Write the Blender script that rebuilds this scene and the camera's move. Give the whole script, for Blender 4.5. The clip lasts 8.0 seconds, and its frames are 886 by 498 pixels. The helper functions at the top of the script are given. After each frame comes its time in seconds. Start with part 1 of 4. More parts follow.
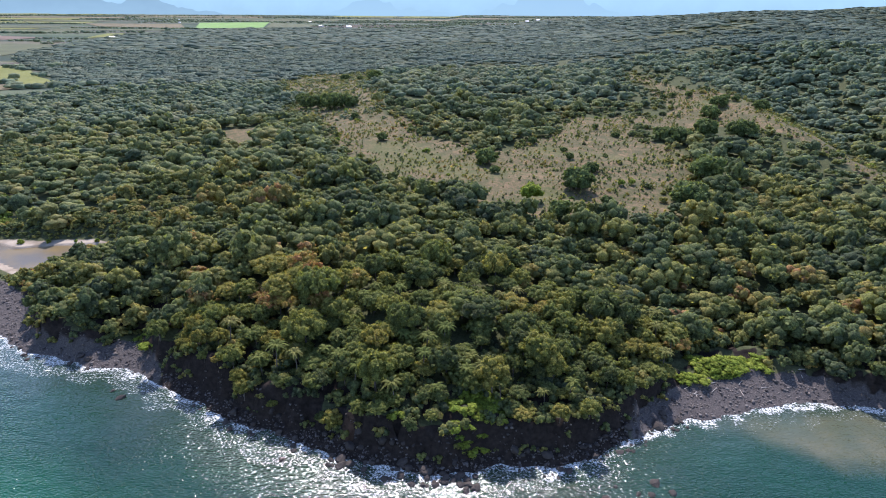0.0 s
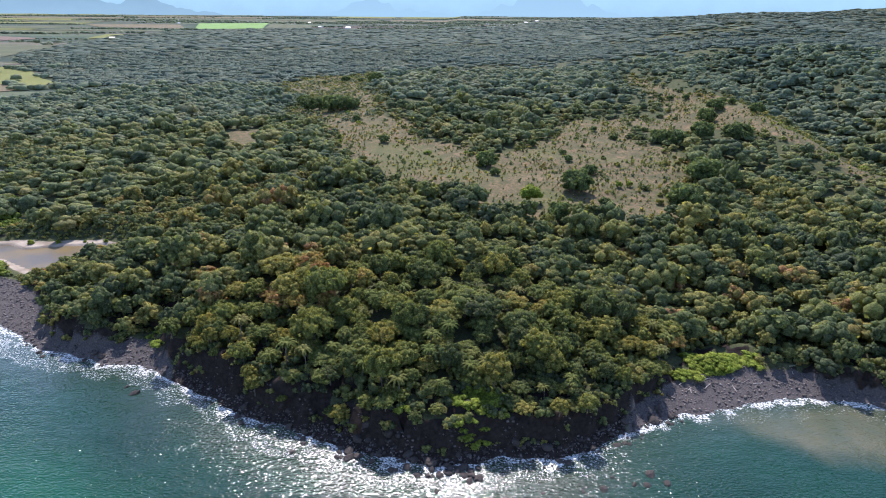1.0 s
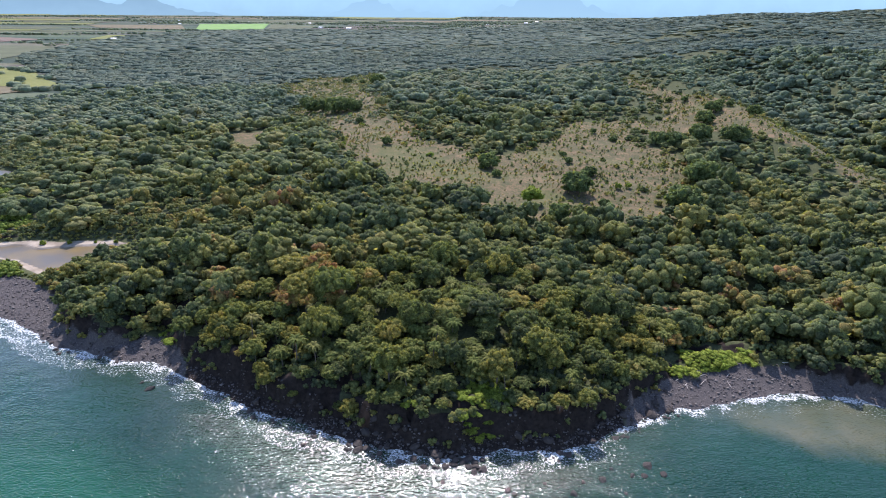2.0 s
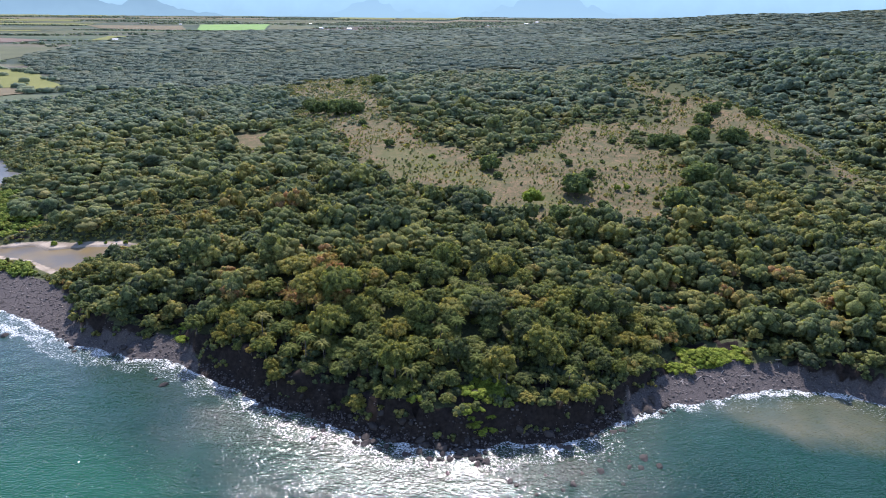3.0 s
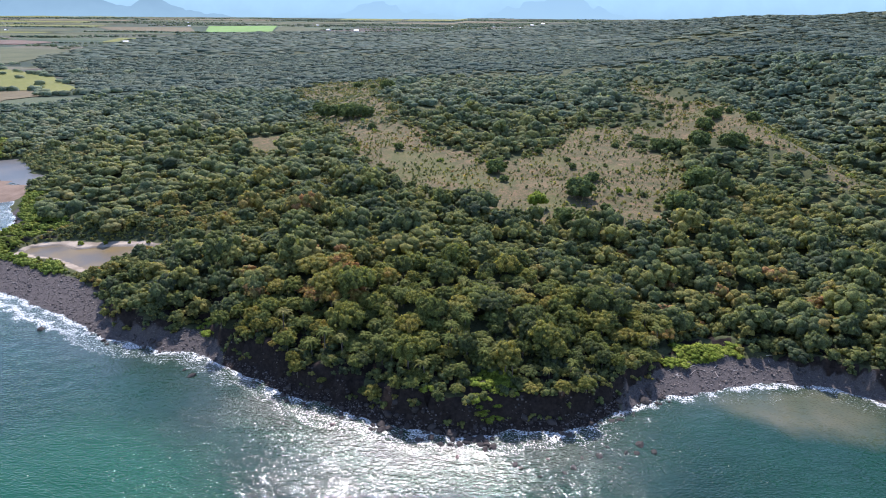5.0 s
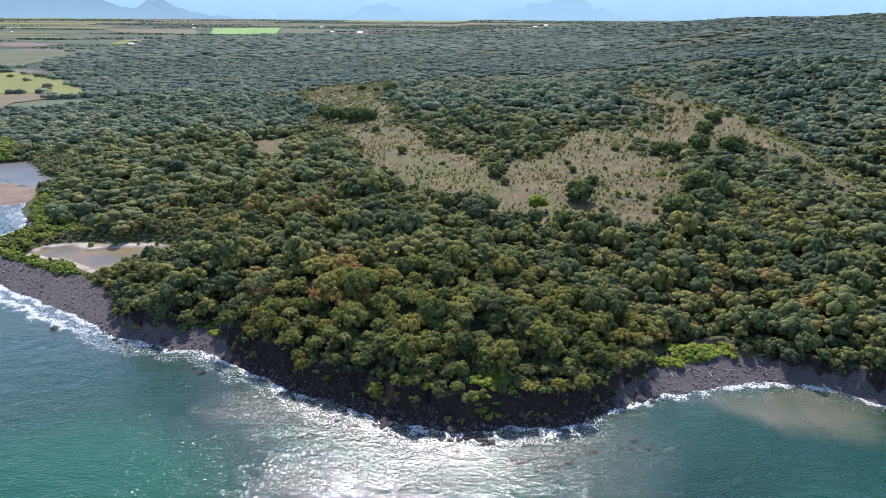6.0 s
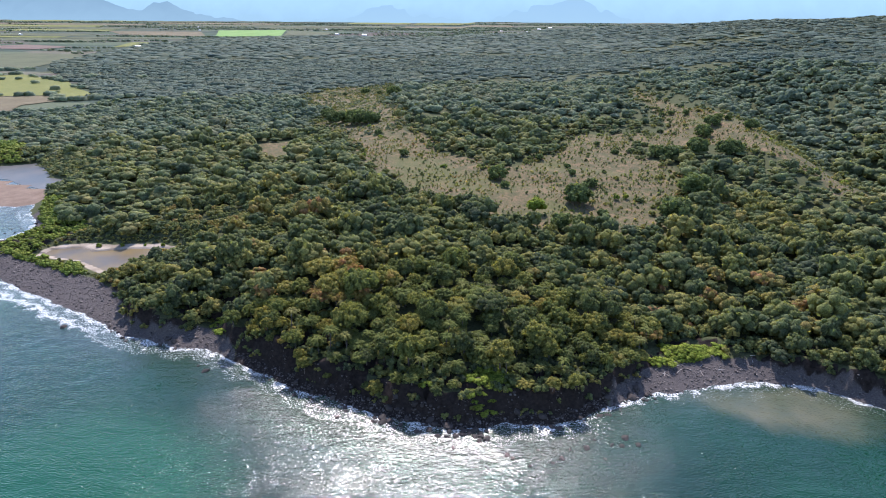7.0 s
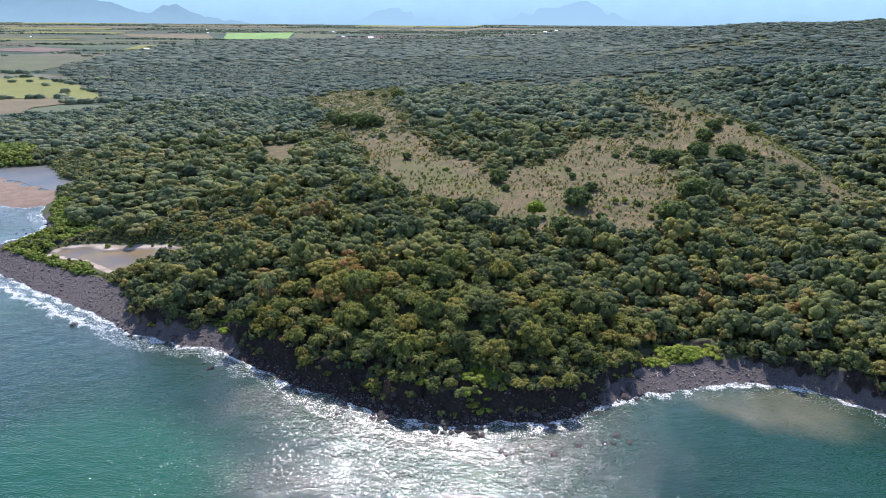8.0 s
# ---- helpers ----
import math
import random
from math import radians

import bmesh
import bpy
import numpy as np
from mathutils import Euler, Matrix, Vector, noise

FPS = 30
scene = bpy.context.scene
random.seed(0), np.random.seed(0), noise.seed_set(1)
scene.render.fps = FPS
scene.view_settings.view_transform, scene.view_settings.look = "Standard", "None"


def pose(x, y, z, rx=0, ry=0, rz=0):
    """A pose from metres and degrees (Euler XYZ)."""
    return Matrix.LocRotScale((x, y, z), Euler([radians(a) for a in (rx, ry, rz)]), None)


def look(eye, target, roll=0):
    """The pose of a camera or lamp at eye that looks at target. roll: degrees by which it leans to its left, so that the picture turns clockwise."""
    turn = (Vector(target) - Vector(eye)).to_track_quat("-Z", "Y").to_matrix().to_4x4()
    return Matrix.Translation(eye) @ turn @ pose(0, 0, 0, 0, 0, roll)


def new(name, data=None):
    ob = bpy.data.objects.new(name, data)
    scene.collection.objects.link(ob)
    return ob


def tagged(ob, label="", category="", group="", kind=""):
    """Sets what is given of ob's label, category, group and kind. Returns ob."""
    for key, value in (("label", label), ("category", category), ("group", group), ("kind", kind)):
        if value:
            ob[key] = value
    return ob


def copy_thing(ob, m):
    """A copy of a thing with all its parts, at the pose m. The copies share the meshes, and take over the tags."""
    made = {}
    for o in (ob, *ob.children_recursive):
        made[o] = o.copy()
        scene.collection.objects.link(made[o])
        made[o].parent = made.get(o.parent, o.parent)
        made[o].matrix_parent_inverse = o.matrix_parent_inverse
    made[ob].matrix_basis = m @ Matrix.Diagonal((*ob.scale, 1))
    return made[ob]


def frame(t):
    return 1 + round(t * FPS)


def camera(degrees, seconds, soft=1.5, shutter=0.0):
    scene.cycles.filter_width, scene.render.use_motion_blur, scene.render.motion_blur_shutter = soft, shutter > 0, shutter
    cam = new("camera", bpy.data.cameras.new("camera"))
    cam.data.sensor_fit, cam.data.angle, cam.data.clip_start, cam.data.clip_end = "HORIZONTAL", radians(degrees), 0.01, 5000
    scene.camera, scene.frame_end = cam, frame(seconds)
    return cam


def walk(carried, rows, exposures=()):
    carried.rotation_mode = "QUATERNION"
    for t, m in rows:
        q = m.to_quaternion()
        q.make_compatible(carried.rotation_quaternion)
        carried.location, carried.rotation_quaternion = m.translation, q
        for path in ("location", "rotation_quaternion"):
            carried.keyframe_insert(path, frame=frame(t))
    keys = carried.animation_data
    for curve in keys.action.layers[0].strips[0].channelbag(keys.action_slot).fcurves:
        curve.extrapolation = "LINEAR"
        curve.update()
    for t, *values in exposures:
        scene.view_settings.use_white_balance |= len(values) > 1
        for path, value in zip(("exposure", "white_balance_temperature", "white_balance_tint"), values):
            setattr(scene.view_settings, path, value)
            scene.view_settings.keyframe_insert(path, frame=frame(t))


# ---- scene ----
cam = camera(76.1, 8.0, soft=1.0)
PATH = [
    (0, (-0.616, -5.559, 106.711), (-0.712, -3.726, 105.915), 0.4),
    (0.5, (-1.205, -8.294, 107.878), (-1.3, -6.461, 107.083), 0.4),
    (1, (-1.807, -11.127, 109.141), (-1.898, -9.294, 108.347), 0.5),
    (1.5, (-2.417, -13.919, 110.341), (-2.508, -12.085, 109.547), 0.5),
    (3, (-4.001, -22.353, 114.335), (-4.092, -20.519, 113.541), 0.5),
    (3.5, (-4.409, -25.277, 115.538), (-4.501, -23.443, 114.745), 0.5),
    (4, (-4.881, -28.16, 116.784), (-4.975, -26.326, 115.991), 0.5),
    (4.5, (-5.201, -31.013, 117.965), (-5.303, -29.179, 117.172), 0.5),
    (6, (-3.94, -39.18, 122.044), (-4.061, -37.346, 121.255), 0.4),
    (6.5, (-2.828, -41.632, 123.155), (-2.956, -39.797, 122.369), 0.4),
    (7, (-1.524, -44.107, 124.331), (-1.659, -42.271, 123.547), 0.4),
    (7.5, (0.028, -46.647, 125.494), (-0.117, -44.811, 124.714), 0.4),
    (8, (1.747, -48.886, 126.458), (1.591, -47.05, 125.681), 0.4),
]
walk(cam, [(t, look(eye, target, roll)) for t, eye, target, roll in PATH], [(0.0, 1.45, 6040, 22.0), (8.0, 1.45, 6040, 22.0)])


# ---- light ----
SUN_ELEV, SUN_AZ = 50.0, -7.5          # degrees; azimuth clockwise from +y
world = bpy.data.worlds.new("sky")
scene.world = world
world.use_nodes = True
wn = world.node_tree.nodes
sky = wn.new("ShaderNodeTexSky")
sky.sky_type = "NISHITA"
sky.sun_disc = False
sky.sun_elevation, sky.sun_rotation = radians(SUN_ELEV), radians(SUN_AZ)
sky.altitude, sky.air_density, sky.dust_density, sky.ozone_density = 100, 1.15, 0.6, 2.4
wn["Background"].inputs["Strength"].default_value = 0.15
world.node_tree.links.new(sky.outputs["Color"], wn["Background"].inputs["Color"])
sun_data = bpy.data.lights.new("sun", "SUN")
sun_data.energy, sun_data.angle, sun_data.color = 3.75, radians(0.53), (1.0, 0.94, 0.85)
sun = new("sun", sun_data)
az, el = radians(SUN_AZ), radians(SUN_ELEV)
to_sun = Vector((math.sin(az) * math.cos(el), math.cos(az) * math.cos(el), math.sin(el)))
sun.matrix_world = look(to_sun * 900, (0, 0, 0))


# ---- materials ----
def material(name):
    m = bpy.data.materials.new(name)
    m.use_nodes = True
    return m, m.node_tree.nodes, m.node_tree.links, m.node_tree.nodes["Principled BSDF"]


def ramp(nodes, links, fac, stops):
    r = nodes.new("ShaderNodeValToRGB")
    while len(r.color_ramp.elements) < len(stops):
        r.color_ramp.elements.new(0.5)
    for e, (p, c) in zip(r.color_ramp.elements, stops):
        e.position, e.color = p, (*c, 1)
    links.new(fac, r.inputs[0])
    return r.outputs[0]


def noise_tex(nodes, links, scale, detail=4.0, rough=0.55, coords=None):
    n = nodes.new("ShaderNodeTexNoise")
    n.inputs["Scale"].default_value, n.inputs["Detail"].default_value, n.inputs["Roughness"].default_value = scale, detail, rough
    if coords is None:
        coords = nodes.new("ShaderNodeNewGeometry").outputs["Position"]
    links.new(coords, n.inputs["Vector"])
    return n.outputs["Fac"]


def mix(nodes, links, fac, a, b, mode="MIX"):
    m = nodes.new("ShaderNodeMix")
    m.data_type, m.blend_type = "RGBA", mode
    for socket, value in ((m.inputs["Factor"], fac), (m.inputs[6], a), (m.inputs[7], b)):
        if isinstance(value, (int, float)):
            socket.default_value = value
        elif isinstance(value, tuple):
            socket.default_value = (*value, 1)
        else:
            links.new(value, socket)
    return m.outputs[2]


def calc(nodes, links, op, a, b=0.0, c=0.0, clamp=False):
    m = nodes.new("ShaderNodeMath")
    m.operation, m.use_clamp = op, clamp
    for i, v in enumerate((a, b, c)):
        if isinstance(v, (int, float)):
            m.inputs[i].default_value = v
        else:
            links.new(v, m.inputs[i])
    return m.outputs[0]


def spread(nodes, links, fac, lo, hi, a=0.0, b=1.0):
    m = nodes.new("ShaderNodeMapRange")
    m.interpolation_type = "SMOOTHSTEP"
    links.new(fac, m.inputs[0])
    for i, v in enumerate((lo, hi, a, b)):
        m.inputs[i + 1].default_value = v
    return m.outputs[0]


def attribute(nodes, name):
    a = nodes.new("ShaderNodeAttribute")
    a.attribute_name = name
    return a.outputs["Fac"]


def bump(nodes, links, bsdf, height, strength, distance):
    b = nodes.new("ShaderNodeBump")
    b.inputs["Strength"].default_value, b.inputs["Distance"].default_value = strength, distance
    links.new(height, b.inputs["Height"])
    links.new(b.outputs[0], bsdf.inputs["Normal"])


def leaf_material(name, stops, source="object", through_leaf=0.35, patch=0.45, rough=0.65, gloss=0.05, grain=0.22, sprig=0.6, relief=1.0):
    """Leaves: one tone a tree (object random or the tree's own tint), drift over the land, grain from clump to clump and sprig to sprig (metres)."""
    m, nodes, links, bsdf = material(name)
    if source == "object":
        tone = nodes.new("ShaderNodeObjectInfo").outputs["Random"]
    else:
        tone = attribute(nodes, "tint")
    geo = nodes.new("ShaderNodeNewGeometry")
    drift = noise_tex(nodes, links, 0.016, 3.0)
    leaf = geo.outputs["Random Per Island"]
    f = calc(nodes, links, "MULTIPLY_ADD", tone, 1 - patch, 0.0)
    f = calc(nodes, links, "MULTIPLY_ADD", spread(nodes, links, drift, 0.3, 0.7), patch, f)
    f = calc(nodes, links, "MULTIPLY_ADD", calc(nodes, links, "SUBTRACT", leaf, 0.5), grain, f, clamp=True)
    col = ramp(nodes, links, f, stops)
    sprigs = noise_tex(nodes, links, 1 / sprig, 3.0, 0.6)
    light = calc(nodes, links, "MULTIPLY", spread(nodes, links, leaf, 0.0, 1.0, 0.82, 1.18), spread(nodes, links, sprigs, 0.32, 0.68, 1 - 0.38 * relief, 1 + 0.34 * relief))
    hsv = nodes.new("ShaderNodeHueSaturation")
    links.new(light, hsv.inputs["Value"])
    links.new(col, hsv.inputs["Color"])
    col = hsv.outputs[0]
    links.new(col, bsdf.inputs["Base Color"])
    bsdf.inputs["Roughness"].default_value = rough
    bsdf.inputs["Specular IOR Level"].default_value = gloss
    bump(nodes, links, bsdf, sprigs, 0.8 * relief, sprig * 0.9)
    tr = nodes.new("ShaderNodeBsdfTranslucent")
    links.new(mix(nodes, links, 1.0, col, (1.5, 1.45, 0.7), "MULTIPLY"), tr.inputs["Color"])
    ms = nodes.new("ShaderNodeMixShader")
    ms.inputs[0].default_value = through_leaf
    links.new(bsdf.outputs[0], ms.inputs[1])
    links.new(tr.outputs[0], ms.inputs[2])
    links.new(ms.outputs[0], nodes["Material Output"].inputs["Surface"])
    return m


GREENS = [(0.0, (0.060, 0.073, 0.034)), (0.25, (0.092, 0.110, 0.038)), (0.5, (0.128, 0.145, 0.041)), (0.72, (0.178, 0.171, 0.044)), (0.87, (0.214, 0.177, 0.048)),
          (0.95, (0.230, 0.158, 0.050)), (1.0, (0.225, 0.116, 0.050))]
# These four palettes turn bluer with distance: air haze put into leaf colour.
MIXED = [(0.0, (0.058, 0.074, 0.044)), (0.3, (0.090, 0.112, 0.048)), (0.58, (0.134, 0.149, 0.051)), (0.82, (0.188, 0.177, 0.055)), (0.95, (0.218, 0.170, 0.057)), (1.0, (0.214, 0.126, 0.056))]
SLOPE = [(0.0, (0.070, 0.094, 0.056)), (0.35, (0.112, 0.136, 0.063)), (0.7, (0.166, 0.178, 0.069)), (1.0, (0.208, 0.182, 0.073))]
INLAND_HAZED = [(0.0, (0.092, 0.126, 0.090)), (0.35, (0.128, 0.160, 0.100)), (0.7, (0.164, 0.184, 0.106)), (1.0, (0.194, 0.190, 0.110))]
FAR_HAZED = [(0.0, (0.070, 0.100, 0.082)), (0.4, (0.092, 0.120, 0.090)), (0.75, (0.114, 0.136, 0.094)), (1.0, (0.134, 0.142, 0.094))]
BRIGHT = [(0.0, (0.098, 0.138, 0.022)), (0.5, (0.136, 0.176, 0.026)), (1.0, (0.176, 0.196, 0.032))]
MANGROVE = [(0.0, (0.098, 0.140, 0.030)), (0.5, (0.134, 0.172, 0.032)), (1.0, (0.170, 0.186, 0.038))]
mat_leaf = leaf_material("leaves", GREENS, patch=0.34, gloss=0.06, rough=0.65, through_leaf=0.45, sprig=0.4)
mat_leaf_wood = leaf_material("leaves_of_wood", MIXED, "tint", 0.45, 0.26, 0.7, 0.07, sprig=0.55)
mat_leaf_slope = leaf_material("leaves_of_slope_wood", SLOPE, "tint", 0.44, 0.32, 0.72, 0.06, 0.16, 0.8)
# Haze is in these two colours; weaker relief lowers contrast as air would.
mat_leaf_inland = leaf_material("hazed_leaves_of_inland_wood", INLAND_HAZED, "tint", 0.42, 0.4, 0.75, 0.05, 0.14, 1.1, 0.7)
mat_leaf_far = leaf_material("hazed_leaves_of_far_wood", FAR_HAZED, "tint", 0.42, 0.45, 0.75, 0.04, 0.14, 2.4, 0.45)
mat_leaf_lone = leaf_material("dark_leaves", [(0.0, (0.062, 0.086, 0.036)), (1.0, (0.100, 0.130, 0.044))], gloss=0.04, rough=0.7, sprig=0.8)
mat_leaf_bright = leaf_material("young_leaves", BRIGHT)
mat_leaf_mangrove = leaf_material("mangrove_leaves", MANGROVE, "tint")
mat_palm = leaf_material("palm_fronds", [(0.0, (0.070, 0.095, 0.026)), (0.5, (0.110, 0.120, 0.034)), (1.0, (0.165, 0.140, 0.055))], rough=0.7, gloss=0.03)


def bark_material():
    m, nodes, links, bsdf = material("bark")
    col = ramp(nodes, links, noise_tex(nodes, links, 3.0), [(0.3, (0.045, 0.036, 0.027)), (0.7, (0.12, 0.10, 0.078))])
    links.new(col, bsdf.inputs["Base Color"])
    bsdf.inputs["Roughness"].default_value = 0.9
    bump(nodes, links, bsdf, noise_tex(nodes, links, 14.0), 0.6, 0.05)
    return m


mat_bark = bark_material()


def rock_material(name, dark, pale, per_stone=True):
    m, nodes, links, bsdf = material(name)
    f = noise_tex(nodes, links, 1.3, 6.0)
    if per_stone:
        f = calc(nodes, links, "MULTIPLY_ADD", nodes.new("ShaderNodeNewGeometry").outputs["Random Per Island"], 0.5, calc(nodes, links, "MULTIPLY", f, 0.6))
    links.new(ramp(nodes, links, f, [(0.25, dark), (0.75, pale)]), bsdf.inputs["Base Color"])
    bsdf.inputs["Roughness"].default_value = 0.8
    bsdf.inputs["Specular IOR Level"].default_value = 0.06
    bump(nodes, links, bsdf, noise_tex(nodes, links, 5.0, 6.0), 0.7, 0.12)
    return m


mat_boulder = rock_material("dark_boulder_rock", (0.014, 0.0125, 0.0115), (0.042, 0.036, 0.032))
mat_cobble = rock_material("grey_cobbles", (0.030, 0.027, 0.026), (0.125, 0.110, 0.100))


def ground_material():
    """One sheet of land: forest floor, dry grass, cobble shore, rock on steep faces (its dark tone also as shade on the
    headland beach), pale sand, farmed plain.
    """
    m, nodes, links, bsdf = material("land")
    fine, mid, wide = noise_tex(nodes, links, 1.4, 6.0), noise_tex(nodes, links, 0.14, 5.0), noise_tex(nodes, links, 0.02, 4.0)
    floor = ramp(nodes, links, fine, [(0.3, (0.030, 0.036, 0.017)), (0.7, (0.066, 0.070, 0.034))])
    dry = ramp(nodes, links, calc(nodes, links, "MULTIPLY_ADD", fine, 0.5, calc(nodes, links, "MULTIPLY", mid, 0.5)),
               [(0.30, (0.040, 0.046, 0.022)), (0.43, (0.070, 0.062, 0.036)), (0.58, (0.136, 0.093, 0.053)), (0.75, (0.192, 0.138, 0.086))])
    weeds = spread(nodes, links, noise_tex(nodes, links, 0.42, 5.0, 0.7), 0.47, 0.59)
    dry = mix(nodes, links, calc(nodes, links, "MULTIPLY", weeds, 0.85), dry, (0.050, 0.056, 0.024))
    bushy = spread(nodes, links, noise_tex(nodes, links, 0.13, 4.0, 0.65), 0.52, 0.60)
    dry = mix(nodes, links, calc(nodes, links, "MULTIPLY", bushy, 0.6), dry, (0.052, 0.054, 0.026))
    patchy = spread(nodes, links, wide, 0.50, 0.66)
    dry = mix(nodes, links, calc(nodes, links, "MULTIPLY", patchy, 0.55), dry, (0.070, 0.076, 0.030))
    stone = ramp(nodes, links, noise_tex(nodes, links, 2.3, 8.0, 0.7), [(0.3, (0.030, 0.027, 0.026)), (0.55, (0.068, 0.060, 0.056)), (0.75, (0.115, 0.102, 0.094))])
    rock = ramp(nodes, links, noise_tex(nodes, links, 0.7, 8.0, 0.65), [(0.3, (0.009, 0.0075, 0.0065)), (0.7, (0.032, 0.025, 0.021))])
    sand = ramp(nodes, links, calc(nodes, links, "MULTIPLY_ADD", mid, 0.6, calc(nodes, links, "MULTIPLY", fine, 0.4)),
                [(0.35, (0.105, 0.076, 0.056)), (0.65, (0.160, 0.120, 0.090))])
    pale = ramp(nodes, links, mid, [(0.35, (0.155, 0.128, 0.096)), (0.65, (0.265, 0.225, 0.175))])
    # farmed plain: long strips of different crops
    geo = nodes.new("ShaderNodeNewGeometry")
    stretch = nodes.new("ShaderNodeMapping")
    stretch.inputs["Scale"].default_value = (0.0020, 0.0058, 0.0)
    stretch.inputs["Rotation"].default_value = (0, 0, radians(9))
    links.new(geo.outputs["Position"], stretch.inputs["Vector"])
    cells = nodes.new("ShaderNodeTexVoronoi")
    cells.distance, cells.inputs["Scale"].default_value, cells.inputs["Randomness"].default_value = "CHEBYCHEV", 1.0, 0.8
    links.new(stretch.outputs[0], cells.inputs["Vector"])
    sep = nodes.new("ShaderNodeSeparateColor")
    links.new(cells.outputs["Color"], sep.inputs[0])
    farm = ramp(nodes, links, sep.outputs[0], [(0.0, (0.022, 0.034, 0.026)), (0.22, (0.042, 0.056, 0.038)), (0.42, (0.074, 0.070, 0.052)), (0.6, (0.036, 0.058, 0.034)),
                                               (0.78, (0.095, 0.105, 0.060)), (0.9, (0.070, 0.050, 0.042)), (1.0, (0.120, 0.115, 0.075))])
    farm = mix(nodes, links, 0.25, farm, ramp(nodes, links, wide, [(0.35, (0.028, 0.040, 0.030)), (0.65, (0.066, 0.074, 0.056))]))
    col = floor
    for name, c in (("farm", farm), ("dry", dry), ("rock", rock), ("cobble", stone), ("sand", sand), ("pale", pale)):
        a = attribute(nodes, name)
        edge = calc(nodes, links, "MULTIPLY_ADD", calc(nodes, links, "SUBTRACT", mid, 0.5), 1.0, a)
        col = mix(nodes, links, spread(nodes, links, edge, 0.4, 0.6), col, c)
    links.new(col, bsdf.inputs["Base Color"])
    bsdf.inputs["Roughness"].default_value = 0.92
    bsdf.inputs["Specular IOR Level"].default_value = 0.03
    bump(nodes, links, bsdf, calc(nodes, links, "MULTIPLY_ADD", noise_tex(nodes, links, 2.3, 8.0, 0.7), 0.6, mid), 0.8, 0.25)
    return m


mat_land = ground_material()


def water_material():
    """Sea: green-blue body, a green patch painted for weaker reflection, silty plume in the cove, chop as relief,
    broken white water near the shore.
    """
    m, nodes, links, bsdf = material("sea_water")
    shore, silt = attribute(nodes, "shore"), attribute(nodes, "silt")
    wide = noise_tex(nodes, links, 0.02, 4.0)
    body = ramp(nodes, links, wide, [(0.3, (0.0003, 0.014, 0.006)), (0.5, (0.0003, 0.020, 0.007)), (0.72, (0.0003, 0.028, 0.009))])
    # Greener patch: weaker reflection at steep view angles put into body colour.
    clear = spread(nodes, links, calc(nodes, links, "MULTIPLY_ADD", calc(nodes, links, "SUBTRACT", wide, 0.5), 1.2, attribute(nodes, "clear")), 0.2, 0.9)
    body = mix(nodes, links, clear, body, (0.0003, 0.038, 0.014))
    shallow = spread(nodes, links, calc(nodes, links, "MULTIPLY_ADD", calc(nodes, links, "SUBTRACT", wide, 0.5), 30.0, shore), 0.0, 26.0, 1.0, 0.0)
    body = mix(nodes, links, calc(nodes, links, "MULTIPLY", shallow, 0.5), body, (0.022, 0.032, 0.021))
    mud = ramp(nodes, links, noise_tex(nodes, links, 0.05, 5.0), [(0.3, (0.040, 0.052, 0.028)), (0.7, (0.088, 0.080, 0.042))])
    silt_f = spread(nodes, links, calc(nodes, links, "MULTIPLY_ADD", calc(nodes, links, "SUBTRACT", noise_tex(nodes, links, 0.06, 5.0), 0.5), 0.9, silt), 0.2, 0.95, 0.0, 0.8)
    body = mix(nodes, links, silt_f, body, mud)
    # white water: broken flecks that thin out from the shore
    fleck = noise_tex(nodes, links, 1.7, 8.0, 0.7)
    wash = noise_tex(nodes, links, 0.13, 4.0, 0.6)
    reach = calc(nodes, links, "MULTIPLY_ADD", calc(nodes, links, "SUBTRACT", wash, 0.5), 17.0, calc(nodes, links, "MULTIPLY_ADD", attribute(nodes, "breaker"), -8.5, shore))
    lines = nodes.new("ShaderNodeMath")
    lines.operation = "SINE"
    links.new(calc(nodes, links, "MULTIPLY_ADD", wash, 16.0, calc(nodes, links, "MULTIPLY", shore, 0.85)), lines.inputs[0])
    fleck = calc(nodes, links, "MULTIPLY_ADD", lines.outputs[0], 0.055, fleck)
    need = spread(nodes, links, reach, -1.0, 10.0, 0.47, 0.74)
    foam = calc(nodes, links, "MULTIPLY", calc(nodes, links, "SUBTRACT", fleck, need), 5.0, clamp=True)
    foam = calc(nodes, links, "MULTIPLY", foam, attribute(nodes, "surf"))
    links.new(mix(nodes, links, foam, body, (0.62, 0.62, 0.60)), bsdf.inputs["Base Color"])
    links.new(calc(nodes, links, "MULTIPLY_ADD", foam, 0.5, 0.11), bsdf.inputs["Roughness"])
    bsdf.inputs["IOR"].default_value = 1.37
    # chop: short waves over a slow swell
    geo = nodes.new("ShaderNodeNewGeometry")
    turn = nodes.new("ShaderNodeMapping")
    turn.inputs["Scale"].default_value, turn.inputs["Rotation"].default_value = (0.55, 1.0, 1.0), (0, 0, radians(-12))
    links.new(geo.outputs["Position"], turn.inputs["Vector"])
    chop = noise_tex(nodes, links, 1.9, 1.5, 0.5, turn.outputs[0])
    swell = noise_tex(nodes, links, 0.22, 3.0, 0.55, turn.outputs[0])
    gusts = spread(nodes, links, noise_tex(nodes, links, 0.035, 3.0, 0.6, turn.outputs[0]), 0.36, 0.6, 0.6, 1.05)
    bump(nodes, links, bsdf, calc(nodes, links, "MULTIPLY_ADD", swell, 1.7, calc(nodes, links, "MULTIPLY", chop, gusts)), 1.0, 0.325)
    return m


mat_sea = water_material()


